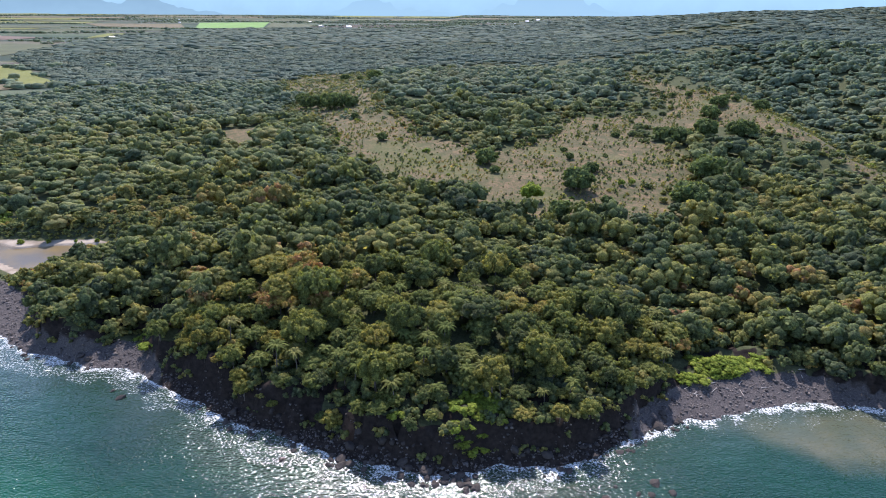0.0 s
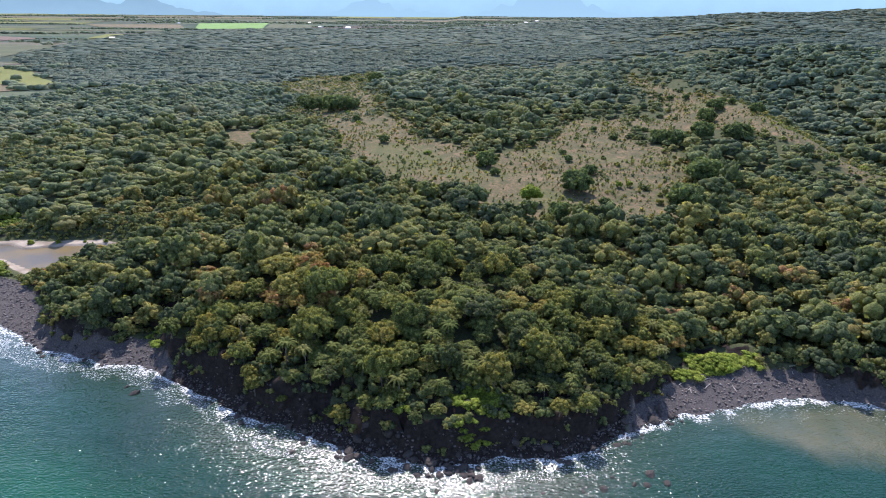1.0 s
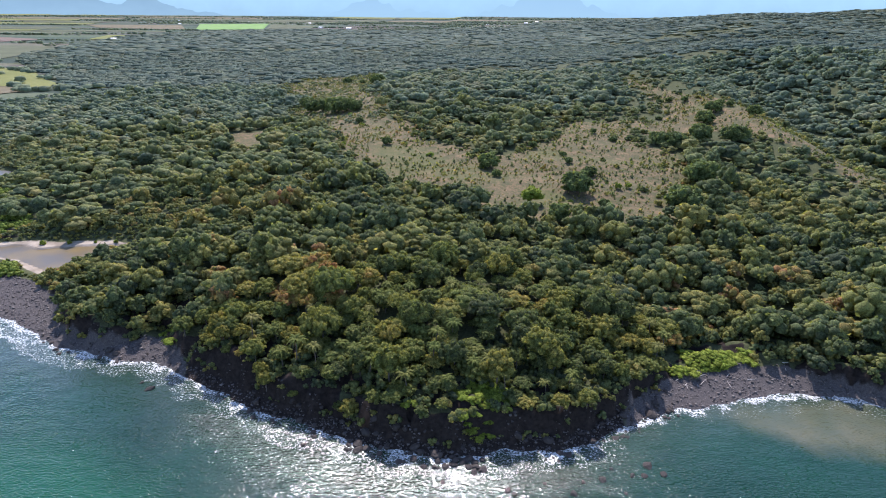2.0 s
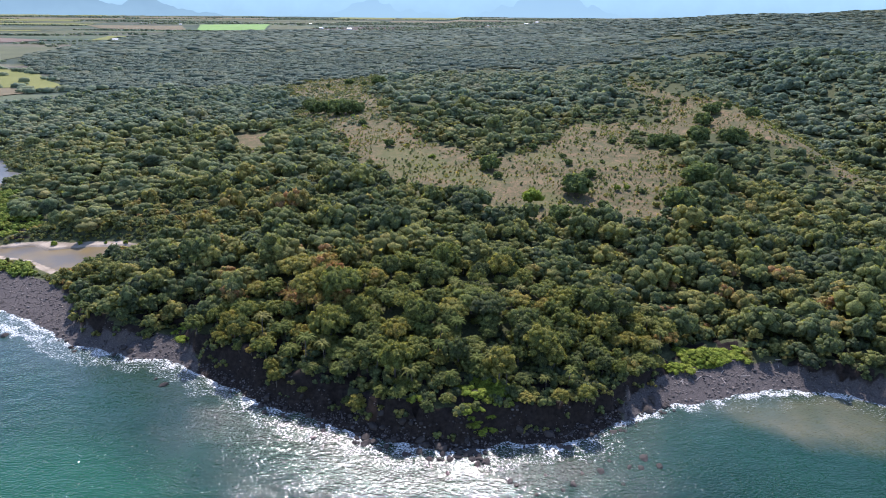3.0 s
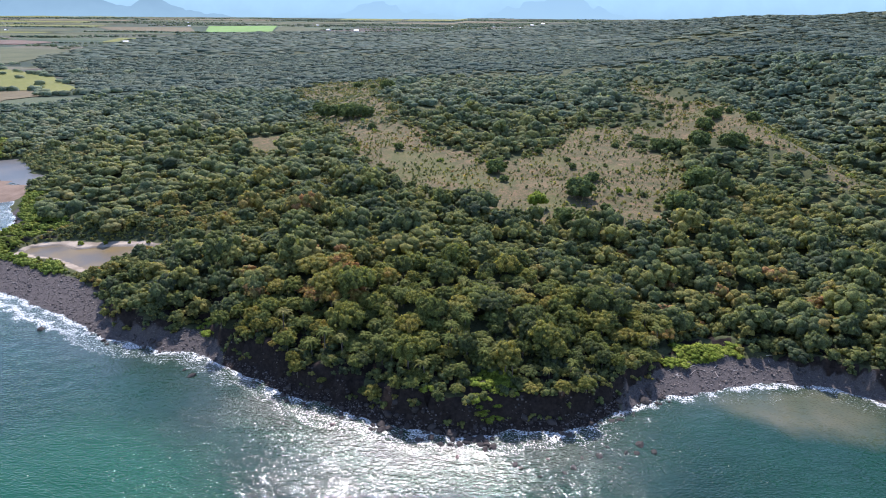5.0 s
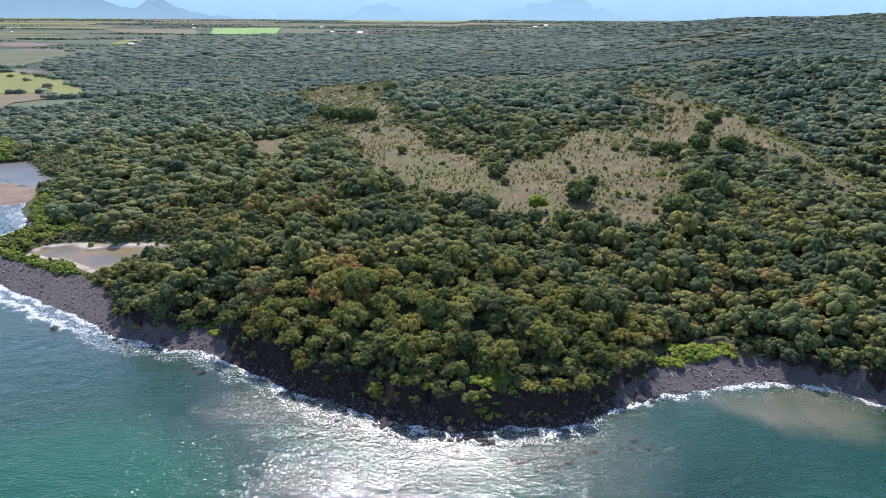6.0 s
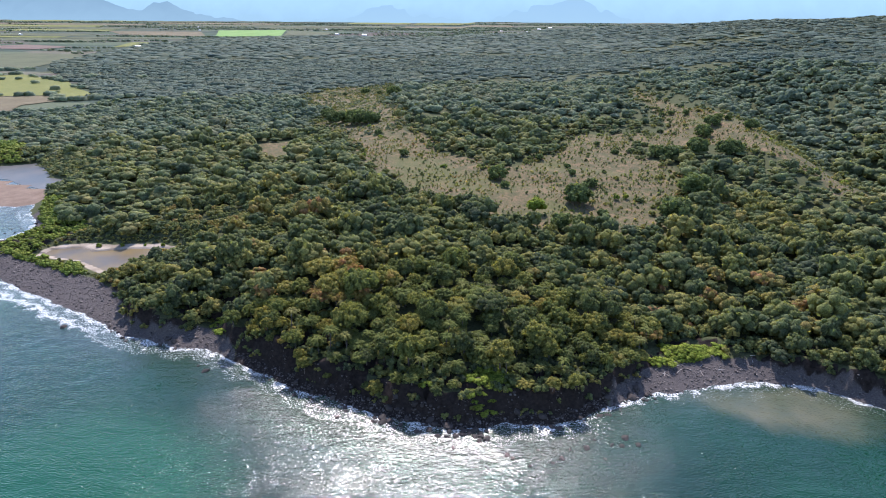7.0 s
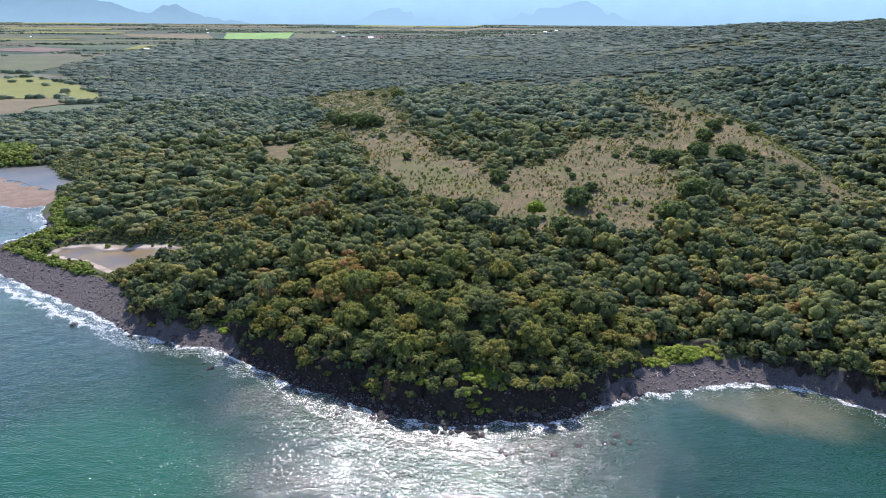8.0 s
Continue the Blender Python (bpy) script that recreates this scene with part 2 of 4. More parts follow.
def still_water_material(name, low, high, gloss=0.18):
    m, nodes, links, bsdf = material(name)
    links.new(ramp(nodes, links, noise_tex(nodes, links, 0.05, 3.0), [(0.4, low), (0.62, high)]), bsdf.inputs["Base Color"])
    bsdf.inputs["Roughness"].default_value, bsdf.inputs["IOR"].default_value = 0.35, 1.33
    bsdf.inputs["Specular IOR Level"].default_value = gloss
    bump(nodes, links, bsdf, noise_tex(nodes, links, 2.0, 3.0), 0.12, 0.1)
    return m


mat_lagoon = still_water_material("lagoon_water", (0.072, 0.062, 0.046), (0.115, 0.084, 0.038))
mat_inlet = still_water_material("inlet_water", (0.058, 0.062, 0.060), (0.080, 0.076, 0.066), 0.08)


def field_material(name, a, b):
    m, nodes, links, bsdf = material(name)
    f = calc(nodes, links, "MULTIPLY_ADD", noise_tex(nodes, links, 0.25, 5.0), 0.5, calc(nodes, links, "MULTIPLY", noise_tex(nodes, links, 0.015, 4.0), 0.5))
    links.new(ramp(nodes, links, f, [(0.35, a), (0.65, b)]), bsdf.inputs["Base Color"])
    bsdf.inputs["Roughness"].default_value = 0.9
    bsdf.inputs["Specular IOR Level"].default_value = 0.03
    return m


mat_field_yellow = field_material("yellowing_crop", (0.090, 0.098, 0.032), (0.135, 0.135, 0.046))
mat_field_tan = field_material("harvested_field", (0.085, 0.072, 0.044), (0.125, 0.105, 0.064))
mat_field_green = field_material("bright_green_crop", (0.095, 0.165, 0.050), (0.140, 0.210, 0.070))
mat_field_olive = field_material("olive_pasture", (0.054, 0.060, 0.036), (0.090, 0.094, 0.052))
mat_field_brown = field_material("ploughed_field", (0.085, 0.062, 0.050), (0.130, 0.098, 0.076))


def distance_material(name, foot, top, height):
    """Self-lit backdrop of the far distance: air haze put into the glow, from foot tone to top tone."""
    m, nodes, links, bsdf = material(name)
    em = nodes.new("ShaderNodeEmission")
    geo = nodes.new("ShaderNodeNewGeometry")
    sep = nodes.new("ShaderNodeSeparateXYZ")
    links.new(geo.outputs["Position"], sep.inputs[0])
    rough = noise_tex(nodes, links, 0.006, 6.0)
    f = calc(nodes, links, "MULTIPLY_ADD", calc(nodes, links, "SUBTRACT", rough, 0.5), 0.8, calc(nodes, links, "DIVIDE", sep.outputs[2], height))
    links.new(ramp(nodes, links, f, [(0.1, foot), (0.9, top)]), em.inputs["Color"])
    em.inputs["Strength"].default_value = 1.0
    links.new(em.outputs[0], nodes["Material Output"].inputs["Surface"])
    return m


# ---- building helpers ----
def mesh_of(name, verts, quads, attrs=(), smooth=False):
    """A mesh from arrays of corners and four-sided (or three-sided) faces; attrs: (name, values a vertex)."""
    verts, quads = np.asarray(verts, np.float32), np.asarray(quads, np.int32)
    me = bpy.data.meshes.new(name)
    me.vertices.add(len(verts))
    me.vertices.foreach_set("co", verts.ravel())
    k = quads.shape[1]
    me.loops.add(quads.size)
    me.loops.foreach_set("vertex_index", quads.ravel())
    me.polygons.add(len(quads))
    me.polygons.foreach_set("loop_start", np.arange(0, quads.size, k, dtype=np.int32))
    if smooth:
        me.polygons.foreach_set("use_smooth", np.ones(len(quads), bool))
    for key, values in attrs:
        me.attributes.new(key, "FLOAT", "POINT").data.foreach_set("value", np.asarray(values, np.float32).ravel())
    me.update(calc_edges=True)
    me.validate()
    return me


def put(name, me, mat, parent=None, label=""):
    if not me.materials:
        me.materials.append(mat)
    ob = new(name, me)
    ob.parent = parent
    return tagged(ob, label)


def smooth01(a, b, v):
    u = np.clip((v - a) / (b - a), 0, 1)
    return u * u * (3 - 2 * u)


def bell(x, y, cx, cy, sx, sy):
    return np.exp(-0.5 * (((x - cx) / sx) ** 2 + ((y - cy) / sy) ** 2))


def wander(x, y, size, seed=0):
    """Cheap smooth noise, about -1 to 1, from a few turned waves."""
    r = np.random.RandomState(seed + 11)
    total = np.zeros_like(np.asarray(x, float))
    for i in range(7):
        a, k, p = r.uniform(0, 6.283), r.uniform(0.6, 2.2) * 6.283 / size, r.uniform(0, 6.283)
        total = total + np.sin(k * (x * math.cos(a) + y * math.sin(a)) + p)
    return total / 3.2


def outline_distance(x, y, pts, closed=True):
    """Distance to an outline, positive inside."""
    x, y = np.asarray(x, float), np.asarray(y, float)
    best, inside = np.full(x.shape, 1e12), np.zeros(x.shape, bool)
    ring = list(pts) + [pts[0]]
    for i, ((ax, ay), (bx, by)) in enumerate(zip(ring[:-1], ring[1:])):
        if not (i == len(pts) - 1 and not closed):
            u = np.clip(((x - ax) * (bx - ax) + (y - ay) * (by - ay)) / ((bx - ax) ** 2 + (by - ay) ** 2), 0, 1)
            best = np.minimum(best, (x - ax - u * (bx - ax)) ** 2 + (y - ay - u * (by - ay)) ** 2)
        if ay != by:
            inside ^= ((ay > y) != (by > y)) & (x < (bx - ax) * (y - ay) / (by - ay) + ax)
    return np.where(inside, 1, -1) * np.sqrt(best)


# ---- the plan: shore, clearings, lagoons, farmland ----
COAST = [(-3800, 900), (-1200, 500), (-600, 335), (-420, 308), (-336, 296), (-313, 292), (-304, 300), (-297, 286), (-283, 271), (-271, 257),
         (-272, 247), (-277, 236), (-281, 222), (-272, 208), (-247, 193), (-219, 180), (-188, 166), (-160, 153), (-147, 145), (-127, 140),
         (-109, 138), (-91, 130), (-75, 122), (-62, 115), (-48, 110), (-37, 107), (-27, 103), (-15, 101), (-8, 100), (2, 102), (11, 104), (22, 105),
         (30, 107), (38, 112), (47, 118), (55, 122), (73, 127), (86, 131), (102, 135), (115, 133), (126, 129), (135, 124), (145, 116), (175, 95),
         (260, 70), (600, 20), (3800, -300)]
LAND = COAST + [(6500, -300), (6500, 6500), (-6500, 6500), (-6500, 900)]
CLEARING = [(-63, 304), (-75, 329), (-92, 362), (-109, 411), (-140, 467), (-181, 541), (-189, 633), (-228, 688), (-258, 747), (-235, 822), (-199, 850), (-148, 811), (-121, 683),
            (-115, 597), (-93, 551), (-81, 483), (-70, 444), (-54, 440), (-44, 415), (-39, 383), (-26, 379), (-4, 364), (3, 342), (24, 358), (31, 372), (52, 390), (61, 412), (66, 445),
            (109, 454), (131, 454), (116, 419), (113, 399), (120, 378), (128, 362), (133, 356), (128, 345), (130, 328), (125, 303), (105, 285), (97, 240), (72, 239), (57, 239), (40, 240),
            (22, 240), (6, 246), (-3, 264), (-20, 270), (-42, 283)]
RIDGE_CLEARING = [(165, 640), (176, 592), (184, 547), (198, 510), (216, 489), (230, 472), (234, 450), (238, 430), (241, 408), (243, 385), (243, 362), (242, 342), (238, 322), (231, 316),
                  (219, 314), (217, 336), (214, 358), (205, 374), (198, 388), (190, 402), (184, 412), (176, 413), (160, 409), (127, 407), (114, 420), (115, 449), (153, 456), (163, 490),
                  (160, 520), (164, 555), (158, 601)]
BARE_PATCH = [(-212, 466), (-182, 466), (-157, 405), (-167, 392), (-191, 410)]
LAGOON = [(-237, 216), (-236, 224), (-223, 229), (-212, 224), (-203, 227), (-191, 230), (-178, 232), (-168, 229), (-171, 223), (-178, 215), (-184, 206), (-189, 200),
          (-199, 205), (-211, 211), (-225, 214)]
LAGOON_SHORE = [(-240, 214), (-238, 227), (-222, 233), (-205, 233), (-180, 236), (-163, 231), (-166, 222), (-176, 212), (-182, 203), (-189, 196), (-197, 199),
                (-210, 209), (-226, 211)]
INLET = [(-640, 392), (-480, 366), (-390, 357), (-368, 352), (-344, 339), (-322, 330), (-315, 338), (-320, 354), (-339, 362), (-366, 388), (-380, 402), (-400, 392),
         (-420, 386), (-500, 402), (-640, 430)]
SAND_BAR = [(-640, 385), (-480, 362), (-390, 360), (-344, 342), (-320, 330), (-303, 306), (-310, 288), (-336, 290), (-420, 300), (-640, 335)]
MANGROVE_FLAT = [(-560, 368), (-480, 378), (-413, 386), (-390, 392), (-410, 424), (-428, 446), (-480, 452), (-560, 450)]
FARMLAND = [(-5000, 470), (-900, 560), (-600, 615), (-480, 685), (-475, 750), (-560, 730), (-600, 800), (-700, 907), (-880, 1080), (-1000, 1252),
            (-1050, 1449), (-1170, 1900), (-1109, 2303), (-800, 2600), (-300, 2550), (100, 2650), (350, 3300), (900, 3500), (1300, 3700), (1500, 5200), (-5000, 5200)]


def shore_distance(x, y):
    d = outline_distance(x, y, LAND)
    return d + 0.9 * wander(x, y, 17, 1) * np.clip(1 - np.abs(d) / 60, 0, 1) + 0.5 * wander(x, y, 6, 2) * np.clip(1 - np.abs(d) / 20, 0, 1)


def beach_width(x):
    return np.interp(x, (-300, -240, -185, -165, -150, -127, -112, -97, -75, 42, 52, 63, 85, 105, 120, 140, 200),
                     (9, 14, 20, 15, 5, 5, 10, 5, 4, 4, 6, 11, 13, 8, 4.5, 4, 5))


def ground(x, y, d=None):
    """Height of the land (and, below nought, of the sea bed)."""
    x, y = np.asarray(x, float), np.asarray(y, float)
    if d is None:
        d = shore_distance(x, y)
    high = 13.5 + 0.037 * (np.clip(y, 100, 600) - 150) - 14 * smooth01(750, 1700, y)
    high = high + 4 * bell(x, y, -40, 150, 60, 40) + 0.9 * wander(x, y, 80, 3)
    high = high - 10 * bell(x, y, 78, 168, 38, 36) - 9 * bell(x, y, 185, 225, 55, 60)
    high = high * (1 - 0.66 * smooth01(-85, -200, x) - 0.3 * smooth01(-350, -620, x) * smooth01(1900, 900, y))
    high = high + 11 * np.exp(-0.5 * ((x - 222) / 26) ** 2) * smooth01(290, 400, y) * smooth01(760, 600, y)
    high = high - 20 * np.exp(-0.5 * ((x - 275) / 36) ** 2) * smooth01(280, 380, y) * smooth01(760, 600, y)
    high = high + 36 * bell(x, y, 400, 780, 150, 180) + 60 * bell(x, y, 690, 1500, 190, 240) + 12 * bell(x, y, 900, 700, 300, 350)
    crest = np.interp(x, (150, 725, 981, 1182, 1356, 1554, 1765, 2200, 3500), (2, 36, 46, 60, 68, 68, 84, 112, 125))
    high = high + crest * np.exp(-0.5 * ((y - 2900) / 380) ** 2) + 9 * smooth01(2500, 4700, y)
    w = beach_width(x)
    # a short cliff at the back of the beach, then the wooded slope
    cliff = np.interp(x, (-300, -180, -152, -128, -112, -100, -80, -40, 40, 52, 75, 100, 125, 200), (2.5, 3, 8, 8, 3, 7.5, 9.5, 9, 8.5, 6.5, 2.6, 4, 7, 8))
    cliff = np.minimum(cliff + 1.2 * wander(x, y, 23, 4), high)
    rise = np.interp(x, (-300, -180, -120, -80, 40, 75, 125, 200), (60, 50, 34, 34, 42, 50, 36, 34))
    top = np.minimum(2.8, 0.32 * w)
    step = d - w + 1.3 * wander(x, y, 15, 6) + 0.5 * wander(x, y, 6, 9)
    z = top * np.clip(d / w, 0, 1) + (cliff - top) * smooth01(0, 2.8, step) + (high - cliff) * smooth01(0, 1, (d - w - 4) / rise)
    near = np.clip((d - w) / 6, 0, 1) * np.clip(1 - (d - w - 12) / 25, 0, 1)
    z = z + near * 1.1 * wander(x, y, 9, 5) * (np.abs(x) < 300)
    # lagoon basins and the sand bar
    basin = outline_distance(x, y, LAGOON_SHORE)
    z = np.where(basin > -14, np.minimum(z, 1.6 + 6 * smooth01(2, -14, basin) + np.where(basin < -13, 99, 0)), z)
    z = np.where(outline_distance(x, y, LAGOON) > 0, 0.3, z)
    bar = np.maximum(outline_distance(x, y, SAND_BAR), outline_distance(x, y, INLET))
    z = np.where(bar > -20, np.minimum(z, 0.9 + 6 * smooth01(0, -20, bar) + np.where(bar < -19, 99, 0)), z)
    z = np.where(outline_distance(x, y, INLET) > 0, -1.2, z)
    return np.where(d < 0, np.maximum(-9, d * 0.28), z)


def strip(lo, hi, step, far_lo, far_hi, n_lo, n_hi):
    """Even steps in the middle, growing steps out to both ends."""
    mid = np.arange(lo, hi + 0.1, step)
    out = np.geomspace(step, far_hi - hi, n_hi) + hi
    back = lo - np.geomspace(step, lo - far_lo, n_lo)[::-1]
    return np.concatenate([back, mid, out])


def sheet(xs, ys):
    gx, gy = np.meshgrid(xs, ys)
    n, k = len(xs), len(ys)
    i = (np.arange(k - 1)[:, None] * n + np.arange(n - 1)[None]).ravel()
    return gx.ravel(), gy.ravel(), np.stack([i, i + 1, i + n + 1, i + n], 1)


def build_ground():
    x, y, quads = sheet(strip(-290, 180, 1.7, -6400, 6400, 66, 66), strip(92, 216, 1.7, -2500, 5600, 12, 120))
    d = shore_distance(x, y)
    z = ground(x, y, d)
    w = beach_width(x)
    dx = (ground(x + 1.5, y) - ground(x - 1.5, y)) / 3
    dy = (ground(x, y + 1.5) - ground(x, y - 1.5)) / 3
    slope = np.hypot(dx, dy)
    clear = np.maximum.reduce([outline_distance(x, y, p) for p in (CLEARING, RIDGE_CLEARING, BARE_PATCH)])
    edge = lambda s, soft: np.clip(0.5 + s / soft, 0, 1)
    # Dark rock tone also covers the headland beach: cliff shade put into colour.
    cover = (("dry", edge(clear, 8)), ("farm", edge(outline_distance(x, y, FARMLAND), 40)),
             ("rock", np.maximum(smooth01(0.38, 0.62, slope) * (d < 45), smooth01(-100, -90, x) * smooth01(48, 40, x) * (d < w + 4))), ("cobble", edge(w - d + 1.0, 4) * (x > -290) * (1 - 0.75 * smooth01(-100, -90, x) * smooth01(48, 40, x))),
             ("sand", edge(outline_distance(x, y, SAND_BAR), 6)), ("pale", edge(outline_distance(x, y, LAGOON_SHORE), 4)))
    ob = put("ground", mesh_of("ground", np.stack([x, y, z], 1), quads, cover, True), mat_land)
    tagged(ob, "wooded headland of dark rock, cobble beaches, dry clearing and farmed plain", "ground", kind="structure")


def build_sea():
    x, y, quads = sheet(strip(-330, 190, 2.6, -6000, 6000, 24, 24), strip(60, 262, 2.6, -3500, 470, 34, 14))
    d = -shore_distance(x, y)
    surf = np.clip(1 - smooth01(3, 8, -d), 0, 1) * (1 - 0.25 * bell(x, y, -300, 275, 40, 30))
    breaker = smooth01(-140, -185, x) * (y < 222) + 0.55 * bell(x, y, -302, 272, 26, 16) + 0.25 * smooth01(55, 90, x) + 0.4 * smooth01(-172, -140, x) * smooth01(50, 30, x)
    silt = bell(x, y, 110, 119, 17, 10) + 0.6 * bell(x, y, 84, 122, 14, 5)
    ob = put("sea", mesh_of("sea", np.stack([x, y, 0 * x], 1), quads, (("shore", d), ("clear", bell(x, y, -112, 66, 40, 22)), ("surf", surf), ("silt", silt), ("breaker", breaker)), True), mat_sea)
    tagged(ob, "green-blue sea with glittering chop and white surf along the shore", "sea", kind="structure")


FIELDS = []


def flat_patch(name, pts, mat, lift, label, category, level=None, wobble=2.0):
    """A thin sheet that lies on the land within an outline."""
    if category == "field":
        FIELDS.append(pts)
    fine = []
    for (ax, ay), (bx, by) in zip(pts, pts[1:] + pts[:1]):
        n = max(2, int(math.hypot(bx - ax, by - ay) / 12))
        fine += [(ax + (bx - ax) * i / n, ay + (by - ay) * i / n) for i in range(n)]
    px, py = np.array(fine).T
    px, py = px + wobble * wander(px, py, 30, 7), py + wobble * wander(px, py, 30, 8)
    bm = bmesh.new()
    bm.faces.new([bm.verts.new((a, b, 0)) for a, b in zip(px, py)])
    bmesh.ops.triangulate(bm, faces=bm.faces[:])
    if level is None:
        long = max(px.max() - px.min(), py.max() - py.min()) / 10
        bmesh.ops.subdivide_edges(bm, edges=[e for e in bm.edges if e.calc_length() > long], cuts=3, use_grid_fill=True)
    bm.normal_update()
    for f in bm.faces:
        if f.normal.z < 0:
            f.normal_flip()
    spots = np.array([(v.co.x, v.co.y) for v in bm.verts])
    heights = np.full(len(spots), level) if level is not None else ground(spots[:, 0], spots[:, 1]) + lift
    for v, h in zip(bm.verts, heights):
        v.co.z = h
    me = bpy.data.meshes.new(name)
    bm.to_mesh(me)
    bm.free()
    return tagged(put(name, me, mat), label, category, kind="structure")


build_ground()
build_sea()
flat_patch("lagoon", LAGOON, mat_lagoon, 0, "still brownish lagoon water inside a rim of pale sand", "lagoon", level=0.9, wobble=0.8)
flat_patch("inlet_water", INLET, mat_inlet, 0, "still grey water of a sandy inlet", "inlet", level=0.12, wobble=0.8)
flat_patch("field_1", [(-1100, 1010), (-935, 992), (-888, 1019), (-725, 921), (-665, 852), (-598, 793), (-575, 736), (-599, 722), (-638, 769), (-718, 745), (-900, 770)],
           mat_field_yellow, 1.0, "yellow-green ripening crop field beside the woods", "field")
flat_patch("field_2", [(-900, 765), (-718, 740), (-640, 764), (-596, 714), (-619, 678), (-596, 635), (-617, 623), (-800, 610)],
           mat_field_tan, 1.0, "tan harvested field with a wooded edge", "field")
flat_patch("field_3", [(-1500, 1373), (-1207, 1481), (-1040, 1449), (-983, 1224), (-960, 1125), (-1009, 1090), (-1300, 1080)],
           mat_field_olive, 1.0, "olive pasture on the plain behind the woods", "field")
flat_patch("field_4", [(-573, 771), (-560, 785), (-499, 752), (-495, 735), (-560, 752)], mat_field_yellow, 1.0, "narrow yellow strip of crop among trees", "field")
flat_patch("field_5", [(-1150, 2418), (-1394, 2994), (-1092, 3155), (-905, 2527)], mat_field_green, 1.2, "bright green irrigated field on the far plain", "field")
flat_patch("field_6", [(-911, 2581), (-1052, 3083), (-765, 2862), (-729, 2623)], mat_field_olive, 1.2, "pale green field beside the bright one", "field")
flat_patch("field_7", [(-1861, 2797), (-1416, 2839), (-1184, 2410), (-1633, 2526)], mat_field_tan, 1.2, "pale stubble field on the far plain", "field")
flat_patch("field_8", [(-1165, 1732), (-1243, 1970), (-1169, 1985), (-1086, 1805)], mat_field_yellow, 1.2, "yellow-green field at the wood's edge", "field")
flat_patch("field_9", [(-1600, 1650), (-1330, 1600), (-1280, 1720), (-1500, 1800)], mat_field_brown, 1.2, "brown ploughed field on the plain", "field")



# the rest of the farmed plain: a patchwork of lesser fields
lots = np.random.RandomState(17)
number, yy = 10, 1130.0
while yy < 4300:
    deep = yy * lots.uniform(0.05, 0.10)
    xx = -1.05 * yy - 250
    while xx < 0.25 * yy:
        wide = yy * lots.uniform(0.10, 0.26)
        quad = [(xx, yy), (xx + wide, yy + 0.06 * wide), (xx + wide * 0.97, yy + deep), (xx + 0.02 * wide, yy + deep * 0.96)]
        cx, cy = np.array(quad).T
        free = (outline_distance(cx, cy, FARMLAND) > 30).all() and all((outline_distance(cx, cy, f) < -15).all() for f in FIELDS[:9])
        if free and lots.rand() < 0.62:
            mat, label = ((mat_field_olive, "olive-green pasture on the far plain"), (mat_field_tan, "pale tan harvested field on the far plain"),
                          (mat_field_brown, "brown ploughed field on the far plain"), (mat_field_yellow, "yellow-green crop field on the far plain"))[lots.choice(4, p=(0.42, 0.2, 0.18, 0.2))]
            flat_patch("field_%d" % number, quad, mat, 1.0, label, "field")
            number += 1
        xx += wide * 1.06
    yy += deep * 1.12

# ---- trees ----
def tube(points, radii, sides=6):
    """A bent, tapering tube as (corners, faces)."""
    points = [Vector(p) for p in points]
    verts, quads = [], []
    for i, p in enumerate(points):
        way = (points[min(i + 1, len(points) - 1)] - points[max(i - 1, 0)]).normalized()
        a = way.orthogonal().normalized()
        b = way.cross(a)
        for s in range(sides):
            t = 6.28319 * s / sides
            verts.append(p + (a * math.cos(t) + b * math.sin(t)) * radii[i])
    for i in range(len(points) - 1):
        for s in range(sides):
            n = (s + 1) % sides
            quads.append((i * sides + s, i * sides + n, (i + 1) * sides + n, (i + 1) * sides + s))
    return np.array(verts), np.array(quads)


def joined(pieces):
    verts, quads, at = [], [], 0
    for v, q in pieces:
        verts.append(v)
        quads.append(q + at)
        at += len(v)
    return np.concatenate(verts), np.concatenate(quads)


def unit(v):
    return v / np.maximum(np.linalg.norm(v, axis=1, keepdims=True), 1e-6)


def knob(nu, nv, low=-0.7):
    """A small open dome of unit radius, in rings."""
    uu, vv = np.meshgrid(np.arange(nu) * 6.28319 / nu, np.linspace(low, 1.48, nv))
    uu = uu + (np.arange(nv) % 2)[:, None] * 3.14159 / nu
    dirs = np.stack([np.cos(uu) * np.cos(vv), np.sin(uu) * np.cos(vv), np.sin(vv)], -1).reshape(-1, 3)
    i = (np.arange(nv - 1)[:, None] * nu + np.arange(nu)[None]).ravel()
    j = (np.arange(nv - 1)[:, None] * nu + (np.arange(nu)[None] + 1) % nu).ravel()
    return dirs, np.stack([i, j, j + nu, i + nu], 1)


